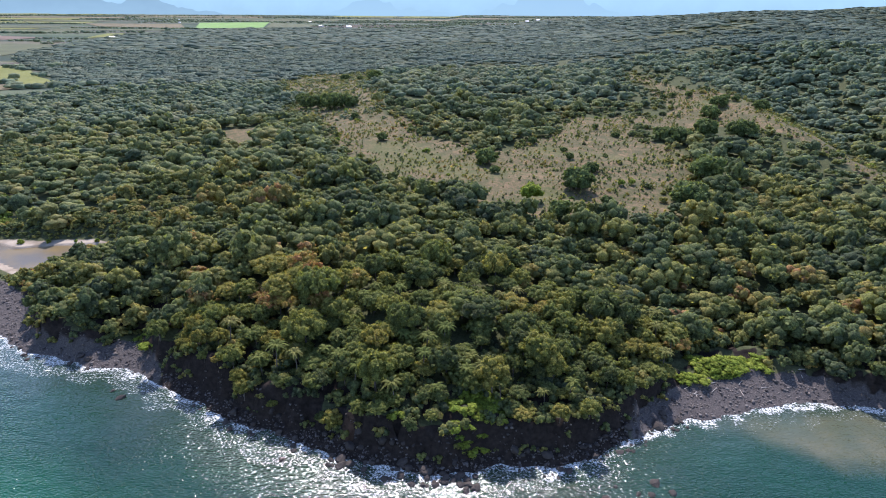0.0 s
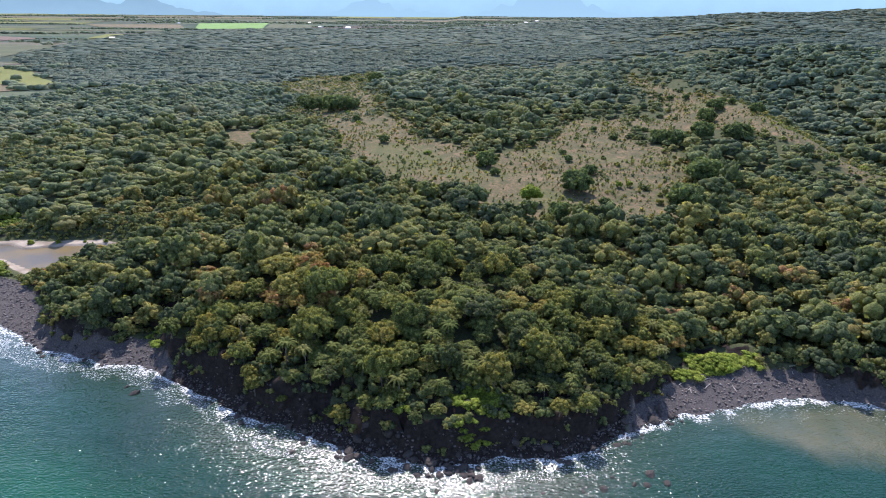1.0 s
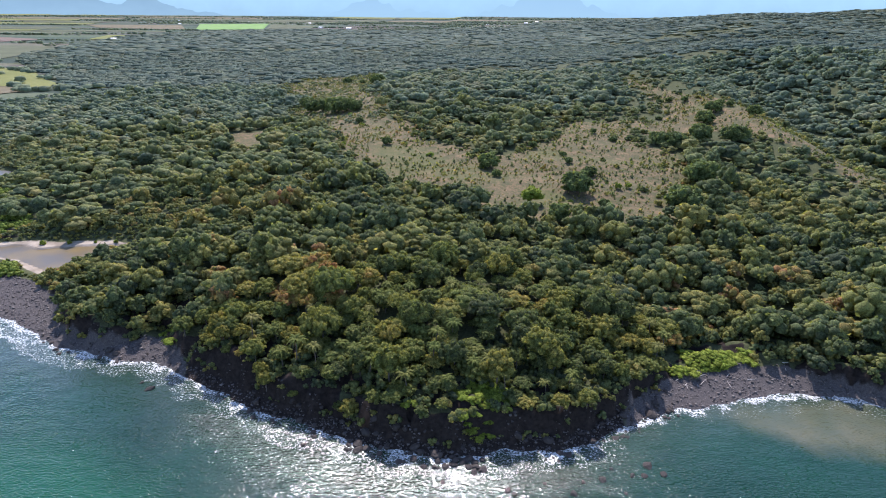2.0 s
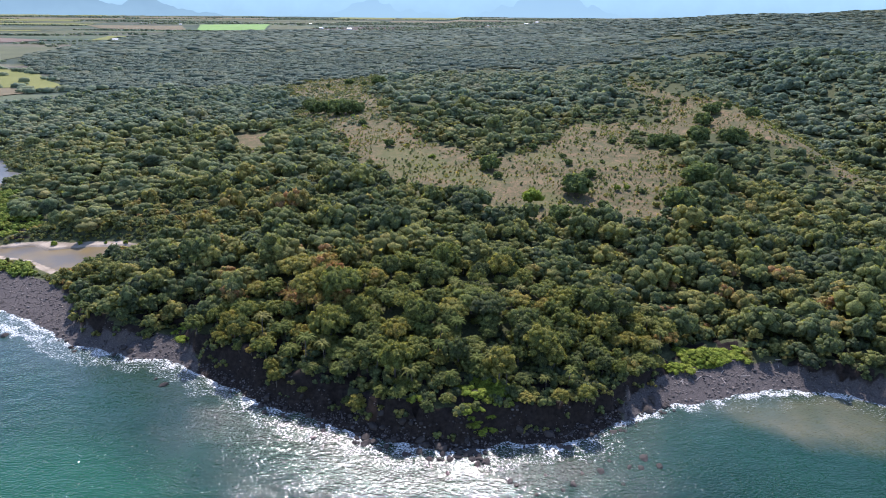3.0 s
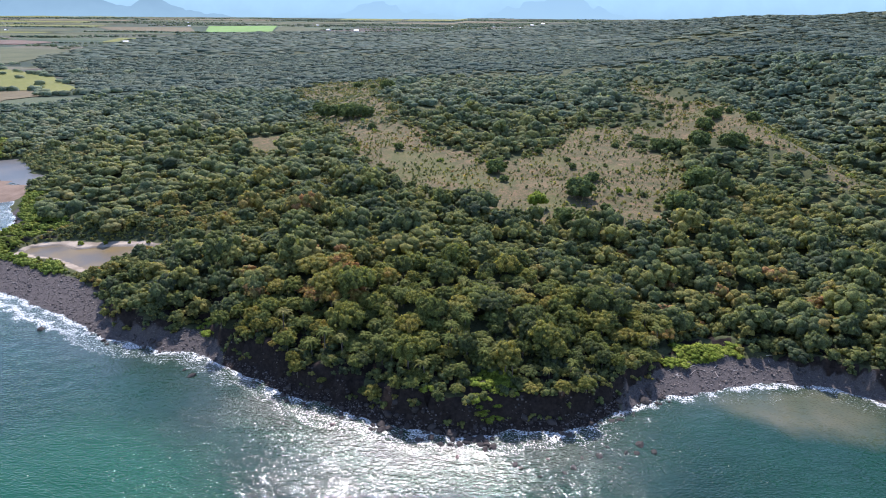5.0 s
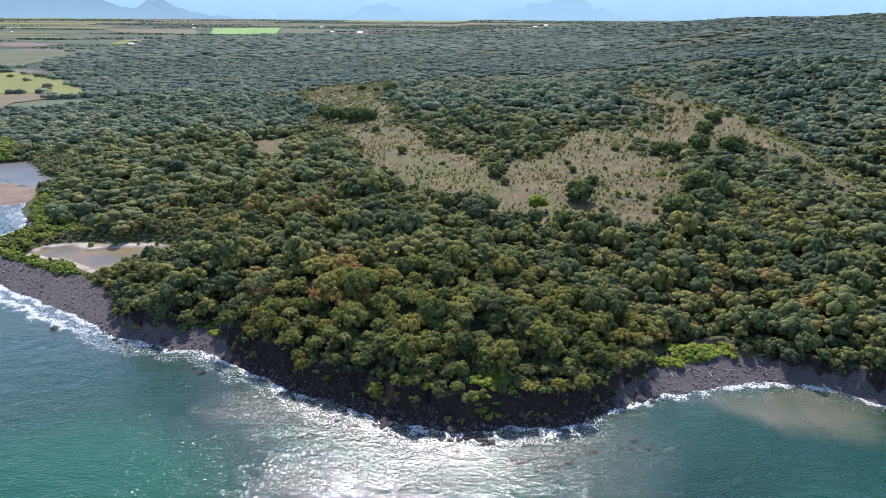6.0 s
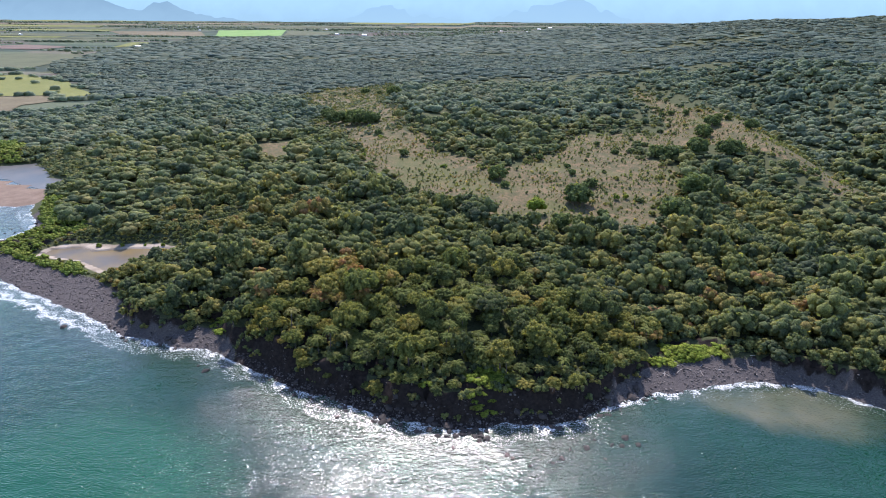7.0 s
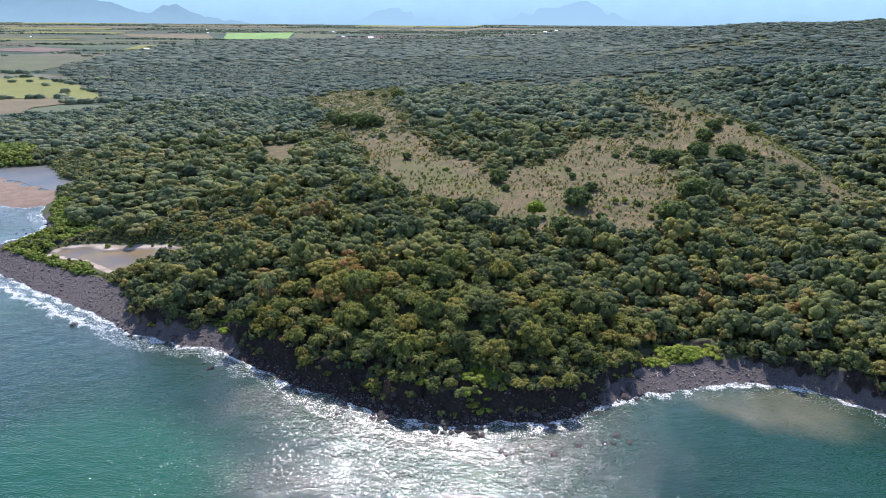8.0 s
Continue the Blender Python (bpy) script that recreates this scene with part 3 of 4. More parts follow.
def crown(rng, lumps, leaves, leaf, flat=0.62, grid=(6, 4), core=(8, 4), low=-0.35, core_size=0.62, ragged=0.5):
    """A crown of radius 1: leafy clumps of many sizes over an uneven inner mass, with sprays of leaves standing off them."""
    k = np.arange(lumps) + 0.5
    height, spin = low + (1 - low) * (k / lumps), k * 2.39996 + rng.uniform(-0.5, 0.5, lumps)
    height = np.clip(height + rng.uniform(-0.14, 0.14, lumps), low, 0.99)
    ring = np.sqrt(1 - height ** 2)
    way = np.stack([ring * np.cos(spin), ring * np.sin(spin), height], 1)
    lean = unit(rng.normal(size=(1, 3)))[0]
    reach = rng.uniform(0.52, 0.86, lumps) * (1 + 0.16 * (way @ lean))
    centre = way * reach[:, None] * (1, 1, flat)
    size = rng.uniform(0.65, 1.3, lumps) * 1.25 / np.sqrt(max(lumps, 8)) * 1.12
    dirs, ring_quads = knob(*grid)
    body = dirs[None] * rng.uniform(0.8, 1.2, (lumps, len(dirs), 1)) * (size[:, None, None] * np.array((1, 1, 0.78)))
    pieces = []
    for n in range(lumps):
        pieces.append((centre[n] + body[n], ring_quads))
    if leaves:
        pick = rng.randint(0, lumps, leaves)
        d = unit(unit(rng.normal(size=(leaves, 3))) + way[pick] * 0.5 + (0, 0, 0.35))
        p = centre[pick] + d * (size[pick] * rng.uniform(0.9, 1.25, leaves))[:, None] * (1, 1, 0.78)
        n = unit(d * 0.9 + (0, 0, 0.25) + ragged * rng.normal(size=(leaves, 3)))
        t = unit(np.cross(n, rng.normal(size=(leaves, 3))))
        side = np.cross(n, t)
        a = (leaf * rng.uniform(0.6, 1.5, leaves))[:, None]
        b = a * rng.uniform(0.45, 0.8, (leaves, 1))
        bend = n * a * 0.25
        pieces.append((np.stack([p + a * t - bend, p + b * side, p - a * t - bend, p - b * side], 1).reshape(-1, 3), np.arange(leaves * 4).reshape(-1, 4)))
    if core:
        dirs, ring_quads = knob(*core, -0.5)
        pieces.append((dirs * core_size * rng.uniform(0.9, 1.1, (len(dirs), 1)) * (1, 1, flat), ring_quads))
    return joined(pieces)


def trunk(rng, height, thick=0.042, limbs=4):
    bend = rng.uniform(-0.12, 0.12, 2)
    pts = [(0, 0, -0.25), (bend[0] * 0.4, bend[1] * 0.4, height * 0.4), (bend[0], bend[1], height * 0.85)]
    pieces = [tube(pts, (thick * 1.5, thick, thick * 0.7))]
    for k in range(limbs):
        a = 6.28319 * k / limbs + rng.uniform(-0.5, 0.5)
        r = rng.uniform(0.35, 0.6)
        pieces.append(tube([(bend[0] * 0.7, bend[1] * 0.7, height * rng.uniform(0.5, 0.75)), (r * 0.5 * math.cos(a), r * 0.5 * math.sin(a), height * 0.9),
                            (r * math.cos(a), r * math.sin(a), height * 1.05)], (thick * 0.6, thick * 0.45, thick * 0.25), 5))
    return joined(pieces)


def tree_kind(seed, label, lumps, leaves, leaf, flat, height, mat=mat_leaf, low=-0.35):
    """A tree with crown radius 1; its crown is centred at the given height."""
    rng = np.random.RandomState(seed)
    root = tagged(new("tree"), label, "tree", "trees of the headland wood")
    put("trunk", mesh_of("trunk", *trunk(rng, height)), mat_bark, root)
    v, q = crown(rng, lumps, leaves, leaf, flat, (6, 3), low=low)
    put("crown", mesh_of("crown", v + (0, 0, height), q, (), True), mat, root)
    return root


def palm_kind(seed):
    """A fan of drooping fronds on a bent trunk, metre-sized."""
    rng = np.random.RandomState(seed)
    root = tagged(new("palm"), "slender coconut-like palm with drooping yellow-green fronds among trees", "palm", "palms of the headland wood")
    h = 1.0
    put("trunk", mesh_of("trunk", *tube([(0, 0, -0.1), (0.03, 0, h * 0.5), (0.10, 0.02, h)], (0.028, 0.018, 0.016))), mat_bark, root)
    pieces = []
    for k in range(22):
        a, lift = 6.28319 * k / 22 + rng.uniform(-0.2, 0.2), rng.uniform(0.2, 1.5)
        out, side = Vector((math.cos(a), math.sin(a), 0)), Vector((-math.sin(a), math.cos(a), 0))
        rows, length = [], rng.uniform(0.36, 0.48)
        for i in range(6):
            u = i / 5
            c = Vector((0.10, 0.02, h)) + out * length * u * (1 - 0.12 * lift) + Vector((0, 0, length * (lift * u - (0.5 + 0.6 * lift) * u * u)))
            wide = 0.045 * math.sin(min(1, u + 0.15) * 2.9) + 0.006
            drop = Vector((0, 0, -wide * 0.55))
            rows += [c + side * wide + drop, c, c - side * wide + drop]
        quads = [(3 * i + s, 3 * i + s + 1, 3 * i + s + 4, 3 * i + s + 3) for i in range(5) for s in (0, 1)]
        pieces.append((np.array(rows), np.array(quads)))
    put("crown", mesh_of("crown", *joined(pieces)), mat_palm, root)
    return root


def shrub_kind(seed, label, mat, flat=0.7, leaves=420, name="shrub", group="shrubs"):
    rng = np.random.RandomState(seed)
    root = tagged(new(name), label, "shrub", group)
    pieces = []
    for k in range(5):
        a = k * 1.2566 + rng.uniform(-0.3, 0.3)
        pieces.append(tube([(0, 0, -0.25), (0.3 * math.cos(a), 0.3 * math.sin(a), 0.3), (0.55 * math.cos(a), 0.55 * math.sin(a), 0.6)], (0.05, 0.035, 0.015), 4))
    put("stem", mesh_of("stem", *joined(pieces)), mat_bark, root)
    v, q = crown(rng, 7, leaves, 0.085, flat, (5, 3), (), low=-0.5)
    put("foliage", mesh_of("foliage", v + (0, 0, 0.45), q, (), True), mat, root)
    return root


def stand(x, y, z, size, turn, tall=1.0):
    return Matrix.LocRotScale((x, y, z), Euler((0, 0, turn)), (size, size, size * tall))


class Patch:
    """Gathers many plants of one wood into one mesh."""

    def __init__(self):
        self.verts, self.quads, self.tint, self.at = [], [], [], 0

    def add(self, shape, x, y, z, size, tall, turn, tint, lift):
        v, q = shape
        c, s = np.cos(turn)[:, None], np.sin(turn)[:, None]
        vx, vy, vz = v[:, 0][None], v[:, 1][None], v[:, 2][None]
        px = x[:, None] + size[:, None] * (vx * c - vy * s)
        py = y[:, None] + size[:, None] * (vx * s + vy * c)
        pz = z[:, None] + lift[:, None] + (size * tall)[:, None] * vz
        self.verts.append(np.stack([px, py, pz], -1).reshape(-1, 3))
        n, k = len(x), len(v)
        self.quads.append((q[None] + (np.arange(n) * k)[:, None, None]).reshape(-1, 4) + self.at)
        self.tint.append(np.repeat(tint, k))
        self.at += n * k

    def done(self, name, mat, label, category, smooth=True):
        if self.at:
            me = mesh_of(name, np.concatenate(self.verts), np.concatenate(self.quads), (("tint", np.concatenate(self.tint)),), smooth)
            tagged(put(name, me, mat), label, category, kind="stuff")


def scatter(rng, r0, r1, spacing, spread_deg):
    """Jittered rows over a ring sector round the headland."""
    n = int(r1 / spacing) + 1
    gx, gy = np.meshgrid(np.arange(-n, n + 1) * spacing, np.arange(0, n + 1) * spacing * 0.9)
    gx = gx + (np.arange(gx.shape[0]) % 2)[:, None] * spacing * 0.5
    x = (gx + rng.uniform(-0.46, 0.46, gx.shape) * spacing).ravel()
    y = (gy + rng.uniform(-0.5, 0.5, gx.shape) * spacing).ravel()
    r, a = np.hypot(x, y), np.degrees(np.arctan2(np.abs(x), y + 60))
    r = r + 30 * wander(x, y, 150, 51) + rng.uniform(-0.09, 0.09, len(x)) * r * (r0 > 100)
    keep = (r >= r0 - 6) & (r < r1) & (a < spread_deg)
    return x[keep], y[keep]


def wooded(x, y, d, margin):
    """Where the wood grows."""
    ok = d > beach_width(x) + margin
    for p, gap in ((CLEARING, 0.5), (RIDGE_CLEARING, 0.5), (BARE_PATCH, 0.0), (FARMLAND, 0.0), (LAGOON_SHORE, -5.0), (SAND_BAR, -6.0), (INLET, -3.0), (MANGROVE_FLAT, 0.0)):
        wave = 4.0 * wander(x, y, 38, 71) if gap > 0 else 0.0
        ok &= outline_distance(x, y, p) + wave < (-gap if gap > 0 else gap)
    ok &= ~((x > 58) & (x < 92) & (d < 26) & (y < 160))
    ok &= ~((np.abs(x + 107) < 5) & (d < 24))
    ok &= ((x - 2) / 7) ** 2 + ((y - 112) / 7) ** 2 > 1
    ok &= ~((x < -188) & (y < 236 + 0.55 * np.maximum(0, -215 - x)))
    return ok


rng = np.random.RandomState(5)
KINDS = [tree_kind(21, "spreading dark green tropical tree in dense headland wood", 46, 760, 0.056, 0.62, 1.1),
         tree_kind(22, "rounded olive-green tropical tree in dense headland wood", 52, 760, 0.056, 0.78, 1.15),
         tree_kind(23, "flat-topped umbrella-shaped green tree in dense headland wood", 46, 720, 0.058, 0.42, 1.15, low=-0.05),
         tree_kind(24, "uneven lumpy green tropical tree in dense headland wood", 34, 760, 0.058, 0.70, 1.15),
         tree_kind(25, "tall narrow-topped green tree in dense headland wood", 44, 760, 0.058, 0.95, 1.35)]
HEIGHTS = [1.05, 1.1, 1.1, 1.1, 1.3]
shape_rng = np.random.RandomState(9)
NEAR = [crown(shape_rng, 13, 38, 0.12, f, (5, 3), (6, 3)) for f in (0.62, 0.8, 0.42, 0.72, 0.92)]
MID = [crown(shape_rng, n, 6, 0.16, f, (5, 3), (5, 3), low=-0.15, core_size=0.7) for f, n in ((0.6, 4), (0.75, 4), (0.48, 4), (0.7, 3), (0.85, 4))]
FAR = [crown(shape_rng, 2, 0, 0.2, f, (4, 2), (5, 3), low=0.1, core_size=0.85) for f in (0.6, 0.78, 0.66, 0.52)]
DISTANT = [(v * shape_rng.uniform(0.8, 1.2, (len(v), 1)) * (1, 1, f), q) for (v, q), f in zip([knob(5, 3, -0.4)] * 4, (0.6, 0.78, 0.66, 0.52))]

# near wood: the trees next to the water are things of their own
x, y = scatter(rng, 60, 325, 5.8, 50)
d = shore_distance(x, y)
keep = wooded(x, y, d, 1.2) & (wander(x, y, 34, 52) + rng.uniform(-0.5, 0.5, len(x)) < 1.7)
x, y, d = x[keep], y[keep], d[keep]
z = ground(x, y, d)
order = np.argsort(np.hypot(x + 5, (y - 60)))
x, y, z, d = x[order], y[order], z[order], d[order]
size = np.clip(rng.lognormal(1.30, 0.32, len(x)), 2.0, 7.6) * np.interp(d - beach_width(x), (2, 14), (0.62, 1.0)) * np.interp(-outline_distance(x, y, LAGOON_SHORE), (5, 48), (0.42, 1.0))
turn, tall = rng.uniform(0, 6.283, len(x)), rng.uniform(0.68, 1.2, len(x)) * (1 + 0.16 * wander(x, y, 45, 53) + 0.16 * wander(x, y, 22, 56))
kind = rng.randint(0, 5, len(x))
first = {}
for i in range(290):
    m = stand(x[i], y[i], z[i], size[i], turn[i], tall[i])
    if kind[i] in first:
        copy_thing(KINDS[kind[i]], m)
    else:
        first[kind[i]] = m
for k, m in first.items():
    KINDS[k].matrix_basis = m
rest = np.arange(290, len(x))
patch = Patch()
for k in range(5):
    s = rest[kind[rest] == k]
    patch.add(NEAR[k], x[s], y[s], z[s], size[s], tall[s], turn[s], rng.rand(len(s)), size[s] * HEIGHTS[k] * tall[s])
patch.done("headland_wood", mat_leaf_wood, "dense mixed green tropical wood behind the headland's front trees", "wood")

# Each belt farther off takes leaf colours with more air haze put in.
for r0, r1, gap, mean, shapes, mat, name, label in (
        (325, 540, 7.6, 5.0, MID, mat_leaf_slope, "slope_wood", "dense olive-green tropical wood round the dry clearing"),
        (540, 800, 8.8, 6.0, MID, mat_leaf_inland, "inland_wood", "dense olive wood behind the dry clearing, dulled by haze in its colour"),
        (800, 1500, 10.4, 7.0, FAR, mat_leaf_far, "far_wood", "green wood stretching inland, dulled by haze in its colour"),
        (1500, 3300, 16.2, 11.2, DISTANT, mat_leaf_far, "distant_wood", "wood and hills before the plain, greyed by haze in their colour")):
    x, y = scatter(rng, r0, r1, gap, 45)
    d = shore_distance(x, y)
    keep = (shore_distance(x, y) > 0) & wooded(x, y, d, 4) & (wander(x, y, 48, 55) + rng.uniform(-0.5, 0.5, len(x)) < 1.3)
    x, y, d = x[keep], y[keep], d[keep]
    z = ground(x, y, d)
    size = np.clip(mean * rng.lognormal(-0.03, 0.42 if r0 > 700 else 0.3, len(x)), mean * 0.4, mean * 1.9)
    open_edge = -np.maximum(outline_distance(x, y, CLEARING), outline_distance(x, y, RIDGE_CLEARING))
    size = size * np.interp(-outline_distance(x, y, RIDGE_CLEARING), (0, 40), (0.45, 1.0)) * np.interp(open_edge, (0, 16), (0.7, 1.0))
    size = size * np.interp(-outline_distance(x, y, INLET), (0, 45), (0.5, 1.0))
    tall = rng.uniform(0.7, 1.25, len(x)) * (1 + 0.18 * wander(x, y, 60, 54)) * min(1.0, 6.8 / mean) * (0.36 if r0 > 700 else 0.68 if r0 > 500 else 0.8)
    dark = 1 - 0.85 * np.minimum(1, bell(x, y, 330, 700, 80, 110) + 0.8 * bell(x, y, -560, 640, 130, 50))  # slope beyond the ridge: shade put into leaf tone; second patch darker too
    patch, kind = Patch(), rng.randint(0, len(shapes), len(x))
    for k, shape in enumerate(shapes):
        s = kind == k
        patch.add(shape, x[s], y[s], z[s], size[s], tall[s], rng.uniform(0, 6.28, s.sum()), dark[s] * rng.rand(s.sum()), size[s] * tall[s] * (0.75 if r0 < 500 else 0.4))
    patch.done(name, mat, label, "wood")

# tree belts and copses of the plain
patch = Patch()
hx, hy = [], []
for _ in range(240):
    cy = 700 + 3700 * rng.rand() ** 0.8
    cx, long, lean = rng.uniform(-1.0, 0.35) * (cy + 200), rng.uniform(80, 420) * (0.5 + cy / 3000), rng.normal(0.05, 0.22)
    u = np.arange(-long / 2, long / 2, 13.0)
    hx.append(cx + u + rng.uniform(-4, 4, len(u)))
    hy.append(cy + u * lean + rng.uniform(-7, 7, len(u)) + 25 * rng.rand() * wander(u, u * 0, 160, 61))
x, y = np.concatenate(hx), np.concatenate(hy)
pick = outline_distance(x, y, FARMLAND) > 10
for p in FIELDS:
    pick &= outline_distance(x, y, p) < -8
x, y = x[pick], y[pick]
fx, fy = [], []
for (ax, ay), (bx, by), n in (((-720, 750), (-640, 767), 9), ((-640, 767), (-596, 718), 12), ((-596, 718), (-500, 742), 16), ((-900, 772), (-720, 748), 9), ((-940, 990), (-890, 1016), 6),
                              ((-890, 1016), (-728, 920), 12), ((-1000, 1095), (-1250, 1085), 10)):
    u = rng.rand(n)
    fx.append(ax + (bx - ax) * u + rng.uniform(-4, 4, n))
    fy.append(ay + (by - ay) * u + rng.uniform(-4, 4, n))
fx.append(rng.uniform(-900, -620, 16))
fy.append(rng.uniform(760, 1000, 16))
x, y = np.concatenate([x] + fx), np.concatenate([y] + fy)
patch.add(DISTANT[1], x, y, ground(x, y), rng.uniform(3.5, 10, len(x)), rng.uniform(0.45, 0.8, len(x)), rng.uniform(0, 6.28, len(x)), rng.rand(len(x)) * 0.5, np.full(len(x), 3.0))
patch.done("hedgerow_trees", mat_leaf_inland, "dark tree belts and copses between far fields", "trees", False)


# ---- mountains of the far distance ----
def mountain_range(name, y, ridge, mat, label):
    """A ridge line with spurs, standing far behind the plain. ridge: (x, height) along it."""
    xs = np.arange(ridge[0][0], ridge[-1][0] + 1, 24.0)
    tops = np.interp(xs, *zip(*ridge)) + 9 * wander(xs, xs * 0 + y, 330, 31) + 5 * wander(xs, xs * 0 + y, 110, 32)
    rows = []
    for k, f in enumerate((0.0, 0.25, 0.5, 0.75, 1.0, 0.6)):
        rows.append(np.stack([xs, y - 300 * (1 - f) + 90 * wander(xs, xs * 0, 300, 33) * (1 - f) + (300 if k == 5 else 0), -20 + (np.maximum(tops, 2) + 20) * f], 1))
    n = len(xs)
    i = (np.arange(5)[:, None] * n + np.arange(n - 1)[None]).ravel()
    ob = put(name, mesh_of(name, np.concatenate(rows), np.stack([i, i + 1, i + n + 1, i + n], 1), (), True), mat)
    tagged(ob, label, "mountains", kind="structure")


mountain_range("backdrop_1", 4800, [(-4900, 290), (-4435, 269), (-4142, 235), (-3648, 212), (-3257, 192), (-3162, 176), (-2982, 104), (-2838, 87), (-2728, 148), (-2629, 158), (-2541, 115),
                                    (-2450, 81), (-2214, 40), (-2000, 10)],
               distance_material("near_mountain_haze_glow", (0.125, 0.208, 0.262), (0.104, 0.176, 0.230), 230), "blue mountains behind the plain, haze given as glow")
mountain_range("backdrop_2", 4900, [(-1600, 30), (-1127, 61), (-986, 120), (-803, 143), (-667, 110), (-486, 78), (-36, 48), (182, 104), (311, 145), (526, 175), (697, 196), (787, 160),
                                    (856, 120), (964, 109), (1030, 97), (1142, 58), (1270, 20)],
               distance_material("middle_mountain_haze_glow", (0.148, 0.246, 0.308), (0.140, 0.238, 0.308), 190), "pale blue peaks at the end of the valley, haze given as glow")
# Tall ridge-shaped sheet added to cover the low sky with glowing haze.
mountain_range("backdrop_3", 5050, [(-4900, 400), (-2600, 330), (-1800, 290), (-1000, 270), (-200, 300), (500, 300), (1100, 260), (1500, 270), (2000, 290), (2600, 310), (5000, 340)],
               distance_material("sky_haze_glow", (0.150, 0.250, 0.312), (0.176, 0.300, 0.392), 260), "tall glowing sheet of pale far haze in place of the low sky")


# ---- undergrowth, palms, shrubs ----
SPRAY = [crown(shape_rng, 4, 14, 0.17, f, (5, 3), (), low=-0.3) for f in (0.75, 0.6, 0.9)]


def thicket(name, mat, x, y, size, label, category, shapes=SPRAY, tall=1.0, sink=0.35):
    patch, z, kind = Patch(), ground(x, y), rng.randint(0, len(shapes), len(x))
    for k, shape in enumerate(shapes):
        s = kind == k
        patch.add(shape, x[s], y[s], z[s], size[s], np.full(s.sum(), tall), rng.uniform(0, 6.28, s.sum()), rng.rand(s.sum()), size[s] * sink)
    patch.done(name, mat, label, category)


x, y = scatter(rng, 60, 330, 3.4, 62)
d = shore_distance(x, y)
w = beach_width(x)
keep = (wooded(x, y, d, 1.5) | ((x > 58) & (x < 95) & (d > w + 13) & (d < w + 30))) & (d < w + 30)
keep &= (d > w + 4 + 3 * wander(x, y, 14, 41)) | (wander(x, y, 11, 42) > 0.5)
x, y = x[keep], y[keep]
thicket("undergrowth", mat_leaf_wood, x, y, rng.uniform(1.2, 2.6, len(x)), "tangled green undergrowth on the wooded cliff top", "undergrowth")

x, y = scatter(rng, 60, 260, 2.2, 60)
d, w = shore_distance(x, y), beach_width(x)
keep = (np.abs(x + 55) < 112) & (d > w - 0.2) & (d < w + 5) & (wander(x, y, 19, 45) + rng.uniform(-0.5, 0.5, len(x)) > 0.0) & (np.abs(x + 109) > 6)
x, y = x[keep], y[keep]
thicket("cliff_scrub", mat_leaf_wood, x, y, rng.uniform(0.8, 1.9, len(x)), "dark green scrub hanging on the rock face above the beach", "scrub")

PALM = palm_kind(61)
spots = [(rng.uniform(-78, 28), rng.uniform(110, 165)) for _ in range(60)] + [(rng.uniform(-150, -90), rng.uniform(150, 185)) for _ in range(12)] \
    + [(rng.uniform(35, 70), rng.uniform(130, 165)) for _ in range(8)]
px, py = np.array(spots).T
good = shore_distance(px, py) > beach_width(px) + 6
px, py = px[good], py[good]
pz = ground(px, py)
for i in range(1, len(px)):
    copy_thing(PALM, stand(px[i], py[i], pz[i], rng.uniform(5.5, 8.0), rng.uniform(0, 6.28)))
PALM.matrix_basis = stand(px[0], py[0], pz[0], 8.5, 1.0)

# bright low creepers by the eastern beach, and in gullies of the headland
VINE = shrub_kind(71, "low bright green leafy creeper bush above the cobble beach", mat_leaf_bright, 0.55, 300, "creeper_bush", "bright green bushes above the beach")
spots = []
for cx, cy, sx, sy, n in ((80, 144, 11, 6, 120), (66, 137, 6, 3, 18), (2, 113, 7, 7, 46), (-107, 150, 3, 7, 14)):
    for _ in range(n):
        spots.append((cx + sx * rng.uniform(-1, 1), cy + sy * rng.uniform(-1, 1)))
spots.append((-18, 110))
px, py = np.array(spots).T
good = shore_distance(px, py) > beach_width(px) + 0.6
px, py = px[good], py[good]
pz = ground(px, py)
for i in range(1, len(px)):
    copy_thing(VINE, stand(px[i], py[i], pz[i], rng.uniform(1.2, 2.4), rng.uniform(0, 6.28), 0.5))
VINE.matrix_basis = stand(px[0], py[0], pz[0], 2.2, 0.4)

# mangrove on the spit round the lagoon and behind the inlet
SPIT = [(-266, 218), (-267, 238), (-263, 254), (-284, 277), (-303, 308), (-290, 318), (-252, 272), (-229, 247), (-240, 229), (-243, 213), (-226, 208), (-210, 205), (-196, 195), (-197, 188), (-215, 197), (-240, 206)]
x, y = np.meshgrid(np.arange(-306, -185, 2.3), np.arange(180, 320, 2.3))
x, y = (x + rng.uniform(-1, 1, x.shape)).ravel(), (y + rng.uniform(-1, 1, x.shape)).ravel()
keep = (outline_distance(x, y, SPIT) > 0.5) & (wander(x, y, 13, 43) > -0.75) & (outline_distance(x, y, LAGOON_SHORE) < -0.5)
x, y = x[keep], y[keep]
thicket("mangrove_scrub", mat_leaf_mangrove, x, y, rng.uniform(1.2, 2.4, len(x)), "bright green mangrove scrub on the spit beside the lagoon", "mangrove", tall=0.85)
x, y = np.meshgrid(np.arange(-540, -284, 4.0), np.arange(306, 452, 4.0))
x, y = (x + rng.uniform(-2, 2, x.shape)).ravel(), (y + rng.uniform(-2, 2, x.shape)).ravel()
rim = -outline_distance(x, y, INLET)
keep = (rim > 2) & (outline_distance(x, y, SAND_BAR) < -2) & ((outline_distance(x, y, MANGROVE_FLAT) > -1) | ((rim < 30) & (x > -410)))
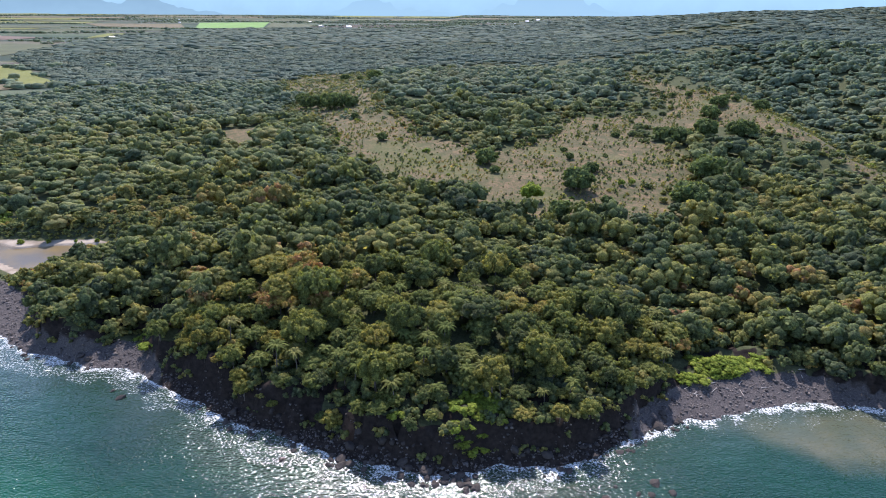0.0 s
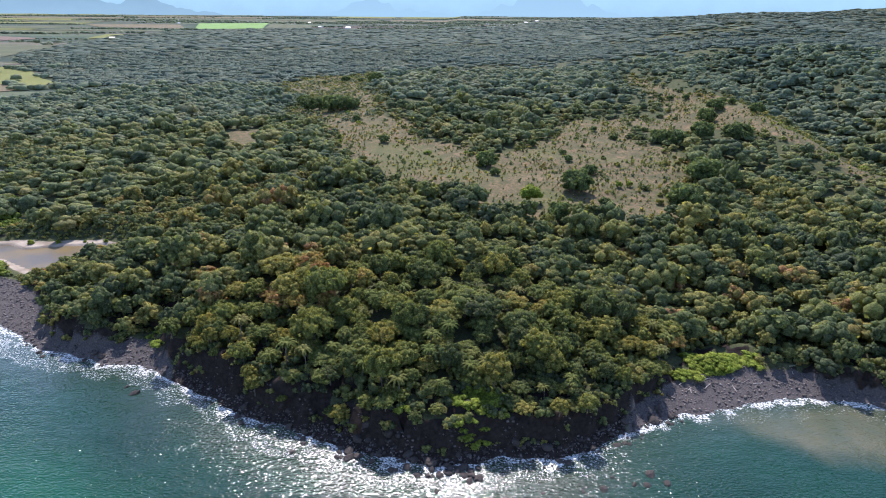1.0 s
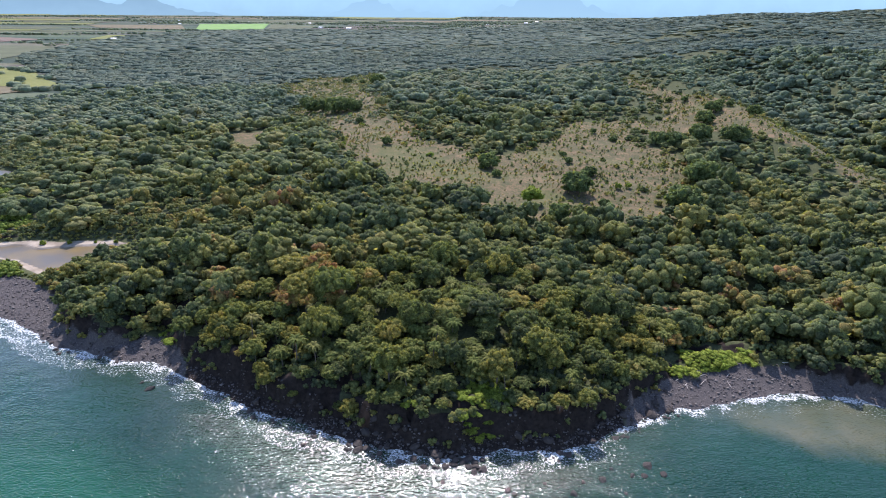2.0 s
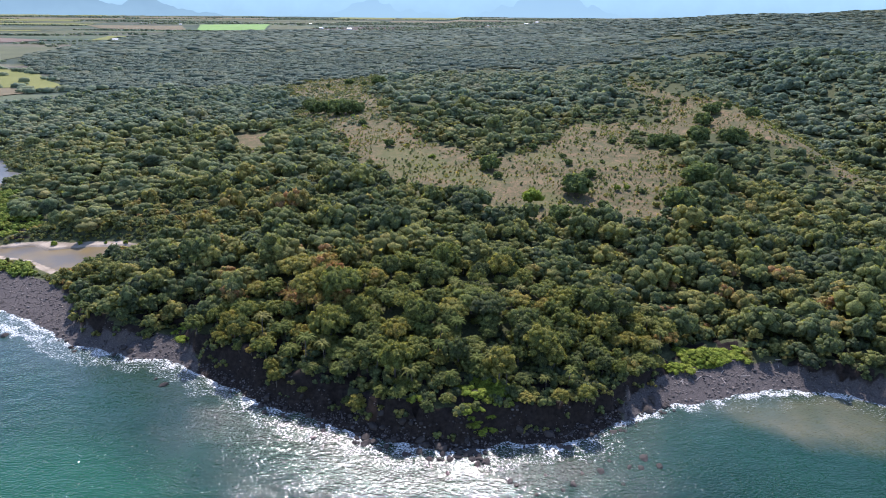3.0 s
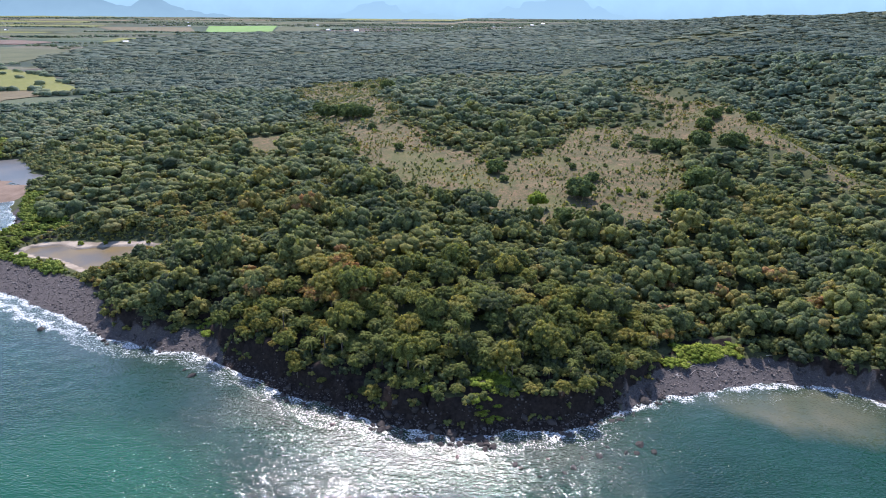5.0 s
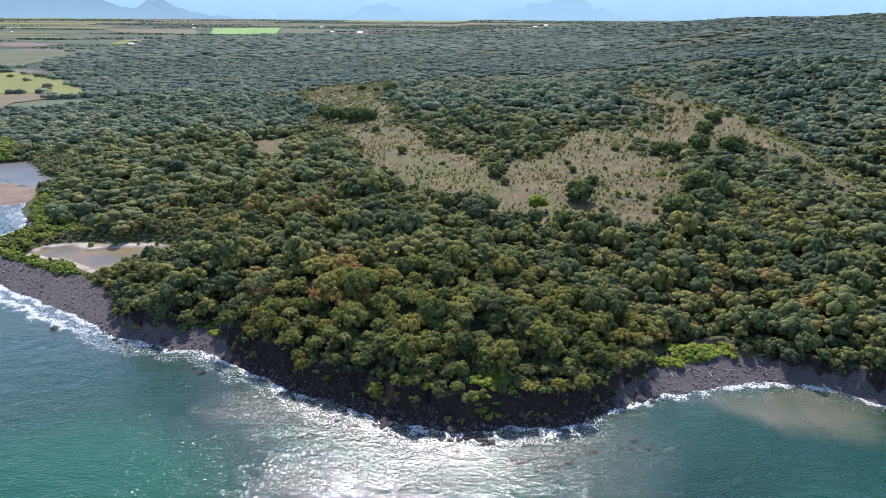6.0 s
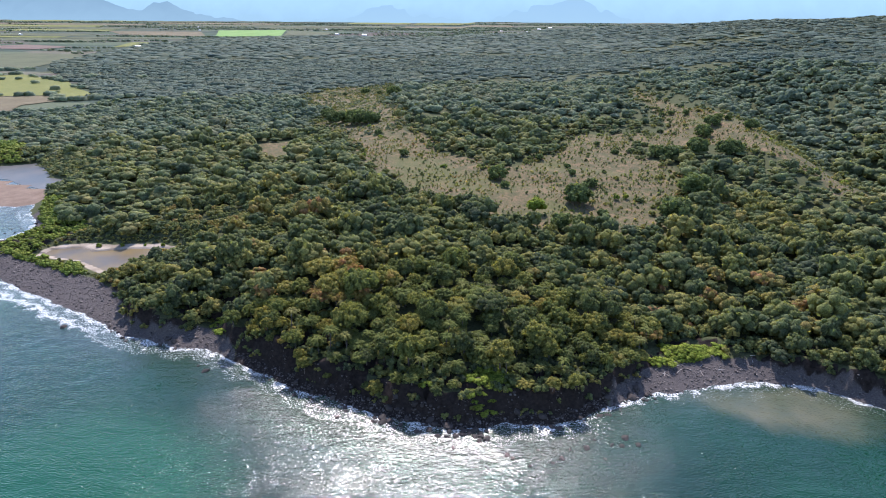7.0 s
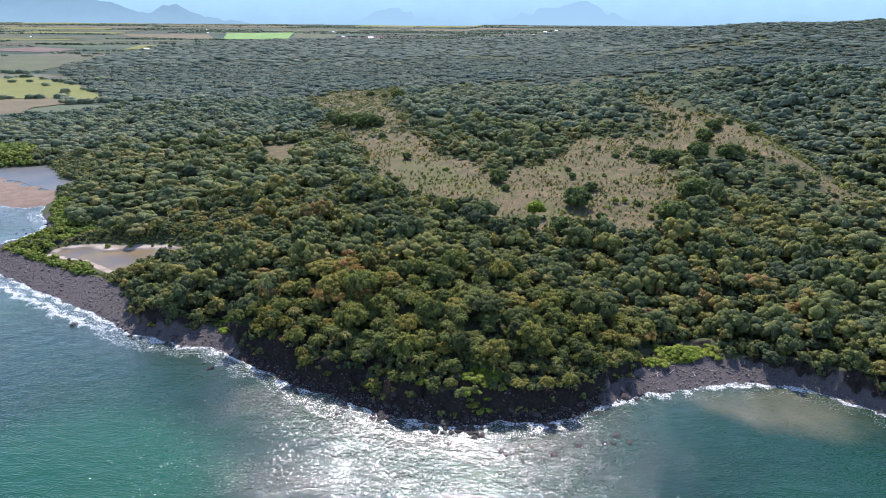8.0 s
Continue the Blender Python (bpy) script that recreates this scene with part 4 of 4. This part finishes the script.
flat = keep & (outline_distance(x, y, MANGROVE_FLAT) > -1)
thicket("inlet_mangrove", mat_leaf_mangrove, x[flat], y[flat], rng.uniform(2, 3.6, flat.sum()), "bright green mangrove scrub behind the sandy inlet", "mangrove", tall=0.8)
keep &= ~flat
thicket("inlet_scrub", mat_leaf_slope, x[keep], y[keep], rng.uniform(2, 3.8, keep.sum()), "olive scrub along the wooded shore of the inlet", "scrub", tall=0.9)
x, y = np.meshgrid(np.arange(-262, -140, 2.6), np.arange(185, 275, 2.6))
x, y = (x + rng.uniform(-1.2, 1.2, x.shape)).ravel(), (y + rng.uniform(-1.2, 1.2, x.shape)).ravel()
rim = -outline_distance(x, y, LAGOON_SHORE)
keep = (rim > 0.8) & (rim < 17) & (outline_distance(x, y, SPIT) < -0.5) & (shore_distance(x, y) > beach_width(x) + 2)
x, y, rim = x[keep], y[keep], rim[keep]
thicket("lagoon_scrub", mat_leaf_wood, x, y, np.interp(rim, (0, 17), (0.9, 2.6)), "olive scrub round the lagoon below the wood", "scrub")
LAGOON_BUSH = shrub_kind(72, "small rounded green bush on pale lagoon sand", mat_leaf_bright, 0.7, 260, "lagoon_bush", "bushes on the lagoon sand")
for i, (bx, by, r) in enumerate(((-212, 229, 1.5), (-200, 231, 1.3), (-178, 234, 1.2), (-214, 231, 1.0), (-188, 233, 0.9))):
    m = stand(bx, by, float(ground(bx, by)), r, i)
    if i:
        copy_thing(LAGOON_BUSH, m)
last = stand(-212, 229, float(ground(-212, 229)), 1.5, 0)
LAGOON_BUSH.matrix_basis = last

# ---- the dry clearing: lone trees, bushes, tufts ----
LONE = tree_kind(81, "broad rounded dark green tree standing alone in the dry clearing", 34, 1000, 0.085, 0.66, 0.62, mat_leaf_lone, low=-0.85)
LONE["group"] = "lone trees of the clearing"
PALE = tree_kind(82, "light green open-crowned young tree in the dry clearing", 20, 420, 0.085, 0.85, 0.9, mat_leaf_bright, low=-0.6)
PALE["group"] = "lone trees of the clearing"
lone = [(7, 322, 7.4), (54, 283, 8.2), (67, 313, 4.0), (108, 268, 9.0), (130, 308, 9.0), (-62, 371, 3.6), (12, 304, 2.8), (39, 371, 3.0), (87, 410, 2.4), (57, 354, 2.2), (58, 334, 2.6),
        (98, 392, 2.4), (177, 438, 7.0), (192, 461, 6.0), (202, 474, 3.4), (208, 470, 3.0), (217, 445, 5.5), (164, 512, 2.6), (173, 514, 2.8), (184, 507, 3.2), (179, 385, 8.0),
        (159, 393, 8.0), (135, 376, 7.5), (126, 384, 6.0), (-174, 573, 7.5), (-160, 538, 8.0), (-145, 520, 8.5), (-128, 500, 9.5), (-114, 492, 8.0), (-106, 490, 6.0), (-170, 753, 5.5),
        (-140, 700, 3.5), (-93, 435, 3.2), (-200, 760, 3.0), (40, 245, 5.5), (-112, 640, 8.0), (66, 264, 3.0)]
for i, (tx, ty, r) in enumerate(lone[1:]):
    copy_thing(LONE, stand(tx, ty, float(ground(tx, ty)), r * 1.15, i * 1.7))
LONE.matrix_basis = stand(lone[0][0], lone[0][1], float(ground(lone[0][0], lone[0][1])), lone[0][2], 0.3)
copy_thing(PALE, stand(78, 287, float(ground(78, 287)), 2.0, 2.0))
copy_thing(PALE, stand(84, 289, float(ground(84, 289)), 1.8, 1.0))
PALE.matrix_basis = stand(28, 264, float(ground(28, 264)), 5.6, 0.5)

x, y = rng.uniform(-262, 248, 26000), rng.uniform(228, 850, 26000)
edge = np.maximum(outline_distance(x, y, CLEARING), outline_distance(x, y, RIDGE_CLEARING)) + 5 * wander(x, y, 30, 72)
keep = (edge > -7) & (edge < 5) & (rng.rand(len(x)) < 0.55) & (wander(x, y, 22, 73) > -0.4)
x, y = x[keep][:850], y[keep][:850]
thicket("edge_scrub", mat_leaf_wood, x, y, rng.uniform(1.0, 3.0, len(x)), "low green scrub along the edge of the dry clearing", "scrub", [SPRAY[1], SPRAY[0]], 0.9)

x, y = rng.uniform(-262, -70, 9000), rng.uniform(420, 850, 9000)
keep = (outline_distance(x, y, CLEARING) > -2) & (wander(x, y, 40, 74) + rng.uniform(-0.8, 0.8, len(x)) > 0.1)
x, y = x[keep][:620], y[keep][:620]
thicket("dry_scrub", mat_leaf_inland, x, y, rng.uniform(0.7, 2.2, len(x)), "low olive scrub spreading over the back of the dry clearing", "scrub", [SPRAY[1], SPRAY[0]], 0.8)

BUSHES = [shrub_kind(91 + k, label, mat, 0.8, 70, "bush", "scattered bushes of the clearing") for k, (label, mat) in enumerate((
    ("small dark green bush in dry grass", mat_leaf), ("small yellow-green bush in dry grass", mat_leaf_bright)))]
x, y = rng.uniform(-250, 245, 60000), rng.uniform(235, 840, 60000)
inside = np.maximum(outline_distance(x, y, CLEARING), outline_distance(x, y, RIDGE_CLEARING))
good = np.where(inside > 1.5)[0]
good = good[wander(x[good], y[good], 60, 44) + rng.uniform(-1, 1, len(good)) > -0.2]
few, many = good[:300], good[300:9000]
z = ground(x, y)
for n, i in enumerate(few):
    if n > 1:
        copy_thing(BUSHES[0 if n % 4 else 1], stand(x[i], y[i], z[i] - 0.25, min(2.4, rng.lognormal(0.05, 0.35)), rng.uniform(0, 6.28), rng.uniform(0.7, 1.1)))
for b, i in zip(BUSHES, few[:2]):
    b.matrix_basis = stand(x[i], y[i], z[i], 1.0, 0.0)
TUFT = [crown(shape_rng, 1, 4, 0.4, 0.7, (4, 2), (), low=-0.2)]
thicket("grass_tufts", mat_leaf_wood, x[many], y[many], np.clip(rng.lognormal(-0.25, 0.45, len(many)), 0.3, 2.1), "tufts of dry grass and weeds in the clearing", "grass", TUFT, sink=0.3)


# ---- shore stones ----
def boulder_mesh(seed, cuts=2):
    r = np.random.RandomState(seed)
    bm = bmesh.new()
    bmesh.ops.create_icosphere(bm, subdivisions=cuts, radius=1.0)
    axes = unit(r.normal(size=(9, 3)))
    for v in bm.verts:
        n = np.array(v.co)
        cut = min(1.0, min(0.62 / max(1e-3, float(n @ a)) if n @ a > 0.35 else 9 for a in axes))
        v.co = v.co * cut * (1 + r.uniform(-0.05, 0.05))
        v.co.z *= 0.75
    me = bpy.data.meshes.new("boulder")
    bm.to_mesh(me)
    bm.free()
    me.materials.append(mat_boulder)
    return me


STONES = [boulder_mesh(100 + k) for k in range(6)]


def boulder(bx, by, r, label="dark brown wave-washed boulder at the water's edge", lift=0.15):
    ob = new("boulder", STONES[rng.randint(6)])
    floor = max(float(ground(bx, by)), -0.35 * r)
    ob.matrix_basis = Matrix.LocRotScale((bx, by, floor + lift * r), Euler((rng.uniform(-0.4, 0.4), rng.uniform(-0.4, 0.4), rng.uniform(0, 6.28))),
                                         (r * rng.uniform(0.85, 1.3), r, r * rng.uniform(0.8, 1.1)))
    return tagged(ob, label, "boulder", "boulders of the shore")


for bx, by, r in ((-175, 149, 1.6), (-102, 124, 1.8), (-106, 127, 1.0), (-32, 104, 1.7), (8.5, 90, 1.2), (10, 89, 0.9), (-146, 143, 1.3), (-13, 97, 1.4), (33, 95, 1.5), (46, 100.7, 1.9),
                  (22, 88, 1.0), (25, 90, 1.2), (41, 97, 0.9), (44, 97, 1.1), (49, 98, 1.2), (36, 99, 0.8), (-47, 103, 1.3), (-20, 98, 1.2), (0, 95, 0.9), (28, 94, 0.8), (18, 93, 0.8),
                  (-8, 92, 0.8), (15, 86, 0.7), (38, 91, 0.7), (-150, 147, 0.9), (-143, 141, 1.0)):
    boulder(bx, by, r, "dark boulder standing in shallow sparkling water", 0.2)
for k in range(26):
    boulder(rng.uniform(-12, 3), rng.uniform(95.5, 101), rng.uniform(0.6, 1.5), "dark boulder standing in shallow sparkling water", 0.25)
n = 0
while n < 210:
    bx, by = rng.uniform(-72, 62), rng.uniform(94, 132)
    dd = float(shore_distance(bx, by))
    if -3.5 < dd < 5.5:
        boulder(bx, by, min(2.0, rng.lognormal(-0.35, 0.45)))
        n += 1
n = 0
while n < 40:
    bx, by = rng.uniform(-165, -72), rng.uniform(110, 165)
    if -3.0 < float(shore_distance(bx, by)) < 3.0:
        boulder(bx, by, min(1.6, rng.lognormal(-0.5, 0.4)))
        n += 1

for k in range(22):
    boulder(rng.uniform(-286, -268), rng.uniform(246, 276), rng.uniform(0.5, 1.3))

# cobbles: small stones by the thousand
cube = np.array([(a, b, c) for c in (-1, 1) for b in (-1, 1) for a in (-1, 1)], float) * 0.62
faces = np.array([(0, 2, 3, 1), (4, 5, 7, 6), (0, 1, 5, 4), (2, 6, 7, 3), (0, 4, 6, 2), (1, 3, 7, 5)])
PEBBLE = [(cube * (1, 0.8, 0.55) + np.random.RandomState(k).uniform(-0.22, 0.22, (8, 3)), faces) for k in range(5)]
x, y = rng.uniform(-285, 150, 160000), rng.uniform(98, 235, 160000)
near = outline_distance(x, y, LAND)
keep = (near > -1.5) & (near < 24)
x, y, near = x[keep], y[keep], near[keep]
keep = near < beach_width(x) + 1.5
x, y = x[keep][:10000], y[keep][:10000]
thicket("cobbles", mat_cobble, x, y, np.clip(rng.lognormal(-1.45, 0.45, len(x)), 0.1, 0.9), "grey cobbles and small stones covering the beach", "cobbles", PEBBLE, sink=0.1)


def driftwood(bx, by, long, turn):
    v, q = tube([(-long / 2, 0, 0.12), (0, 0.12 * long * 0.3, 0.18), (long / 2, 0, 0.3)], (0.11, 0.09, 0.04), 7)
    ob = put("driftwood_log", mesh_of("driftwood_log", v, q), mat_drift)
    ob.matrix_basis = pose(bx, by, float(ground(bx, by)) + 0.05, 0, 0, turn)
    tagged(ob, "bleached pale driftwood log lying on dark cobbles", "driftwood", "driftwood on the beach")


mat_drift = rock_material("bleached_wood", (0.20, 0.175, 0.15), (0.36, 0.32, 0.28))
for k in range(11):
    bx = rng.uniform(64, 104)
    by = 129 + (bx - 64) * 0.22 + rng.uniform(3, 8)
    driftwood(bx, by, rng.uniform(1.2, 3.4), rng.uniform(0, 180))
for k in range(6):
    driftwood(-236 + 9 * k, 199 - 3.2 * k + rng.uniform(-2, 2), rng.uniform(1.5, 3), rng.uniform(0, 180))


# ---- far farm buildings ----
def building_kind():
    root = tagged(new("farm_building"), "white farm shed with a pale gabled roof on the plain", "building", "far farm buildings")
    m_wall, nodes, links, b = material("white_wall")
    links.new(ramp(nodes, links, noise_tex(nodes, links, 0.4), [(0.3, (0.42, 0.41, 0.39)), (0.7, (0.58, 0.57, 0.55))]), b.inputs["Base Color"])
    m_roof, nodes, links, b = material("sheet_roof")
    links.new(ramp(nodes, links, noise_tex(nodes, links, 0.6), [(0.3, (0.45, 0.46, 0.48)), (0.7, (0.7, 0.7, 0.72))]), b.inputs["Base Color"])
    wv = [(sx * 9, sy * 5, z) for z in (0, 4) for sy in (-1, 1) for sx in (-1, 1)]
    put("wall", mesh_of("wall", wv, [(0, 1, 5, 4), (1, 3, 7, 5), (3, 2, 6, 7), (2, 0, 4, 6)]), m_wall, root)
    rv = [(-9.5, -5.6, 3.9), (9.5, -5.6, 3.9), (9.5, 0, 6.2), (-9.5, 0, 6.2), (9.5, 5.6, 3.9), (-9.5, 5.6, 3.9)]
    put("roof", mesh_of("roof", rv, [(0, 1, 2, 3), (3, 2, 4, 5)]), m_roof, root)
    return root


SHED = building_kind()
sheds = [(-560, 2640), (-700, 2700), (-640, 2580), (-900, 3250), (-1500, 3000), (-1250, 3300), (-300, 2900), (-150, 3100), (60, 3000), (180, 2800), (330, 3300), (-2000, 2400), (-1700, 3400),
         (-420, 3400), (250, 3050), (-1098, 1760), (-560, 748)]
for k, (bx, by) in enumerate(sheds[1:]):
    copy_thing(SHED, stand(bx, by, float(ground(bx, by)) - 0.2, rng.uniform(0.6, 1.1) if by > 1000 else 0.5, rng.uniform(-0.6, 0.6)))
SHED.matrix_basis = stand(sheds[0][0], sheds[0][1], float(ground(*sheds[0])) - 0.2, 1.2, 0.2)
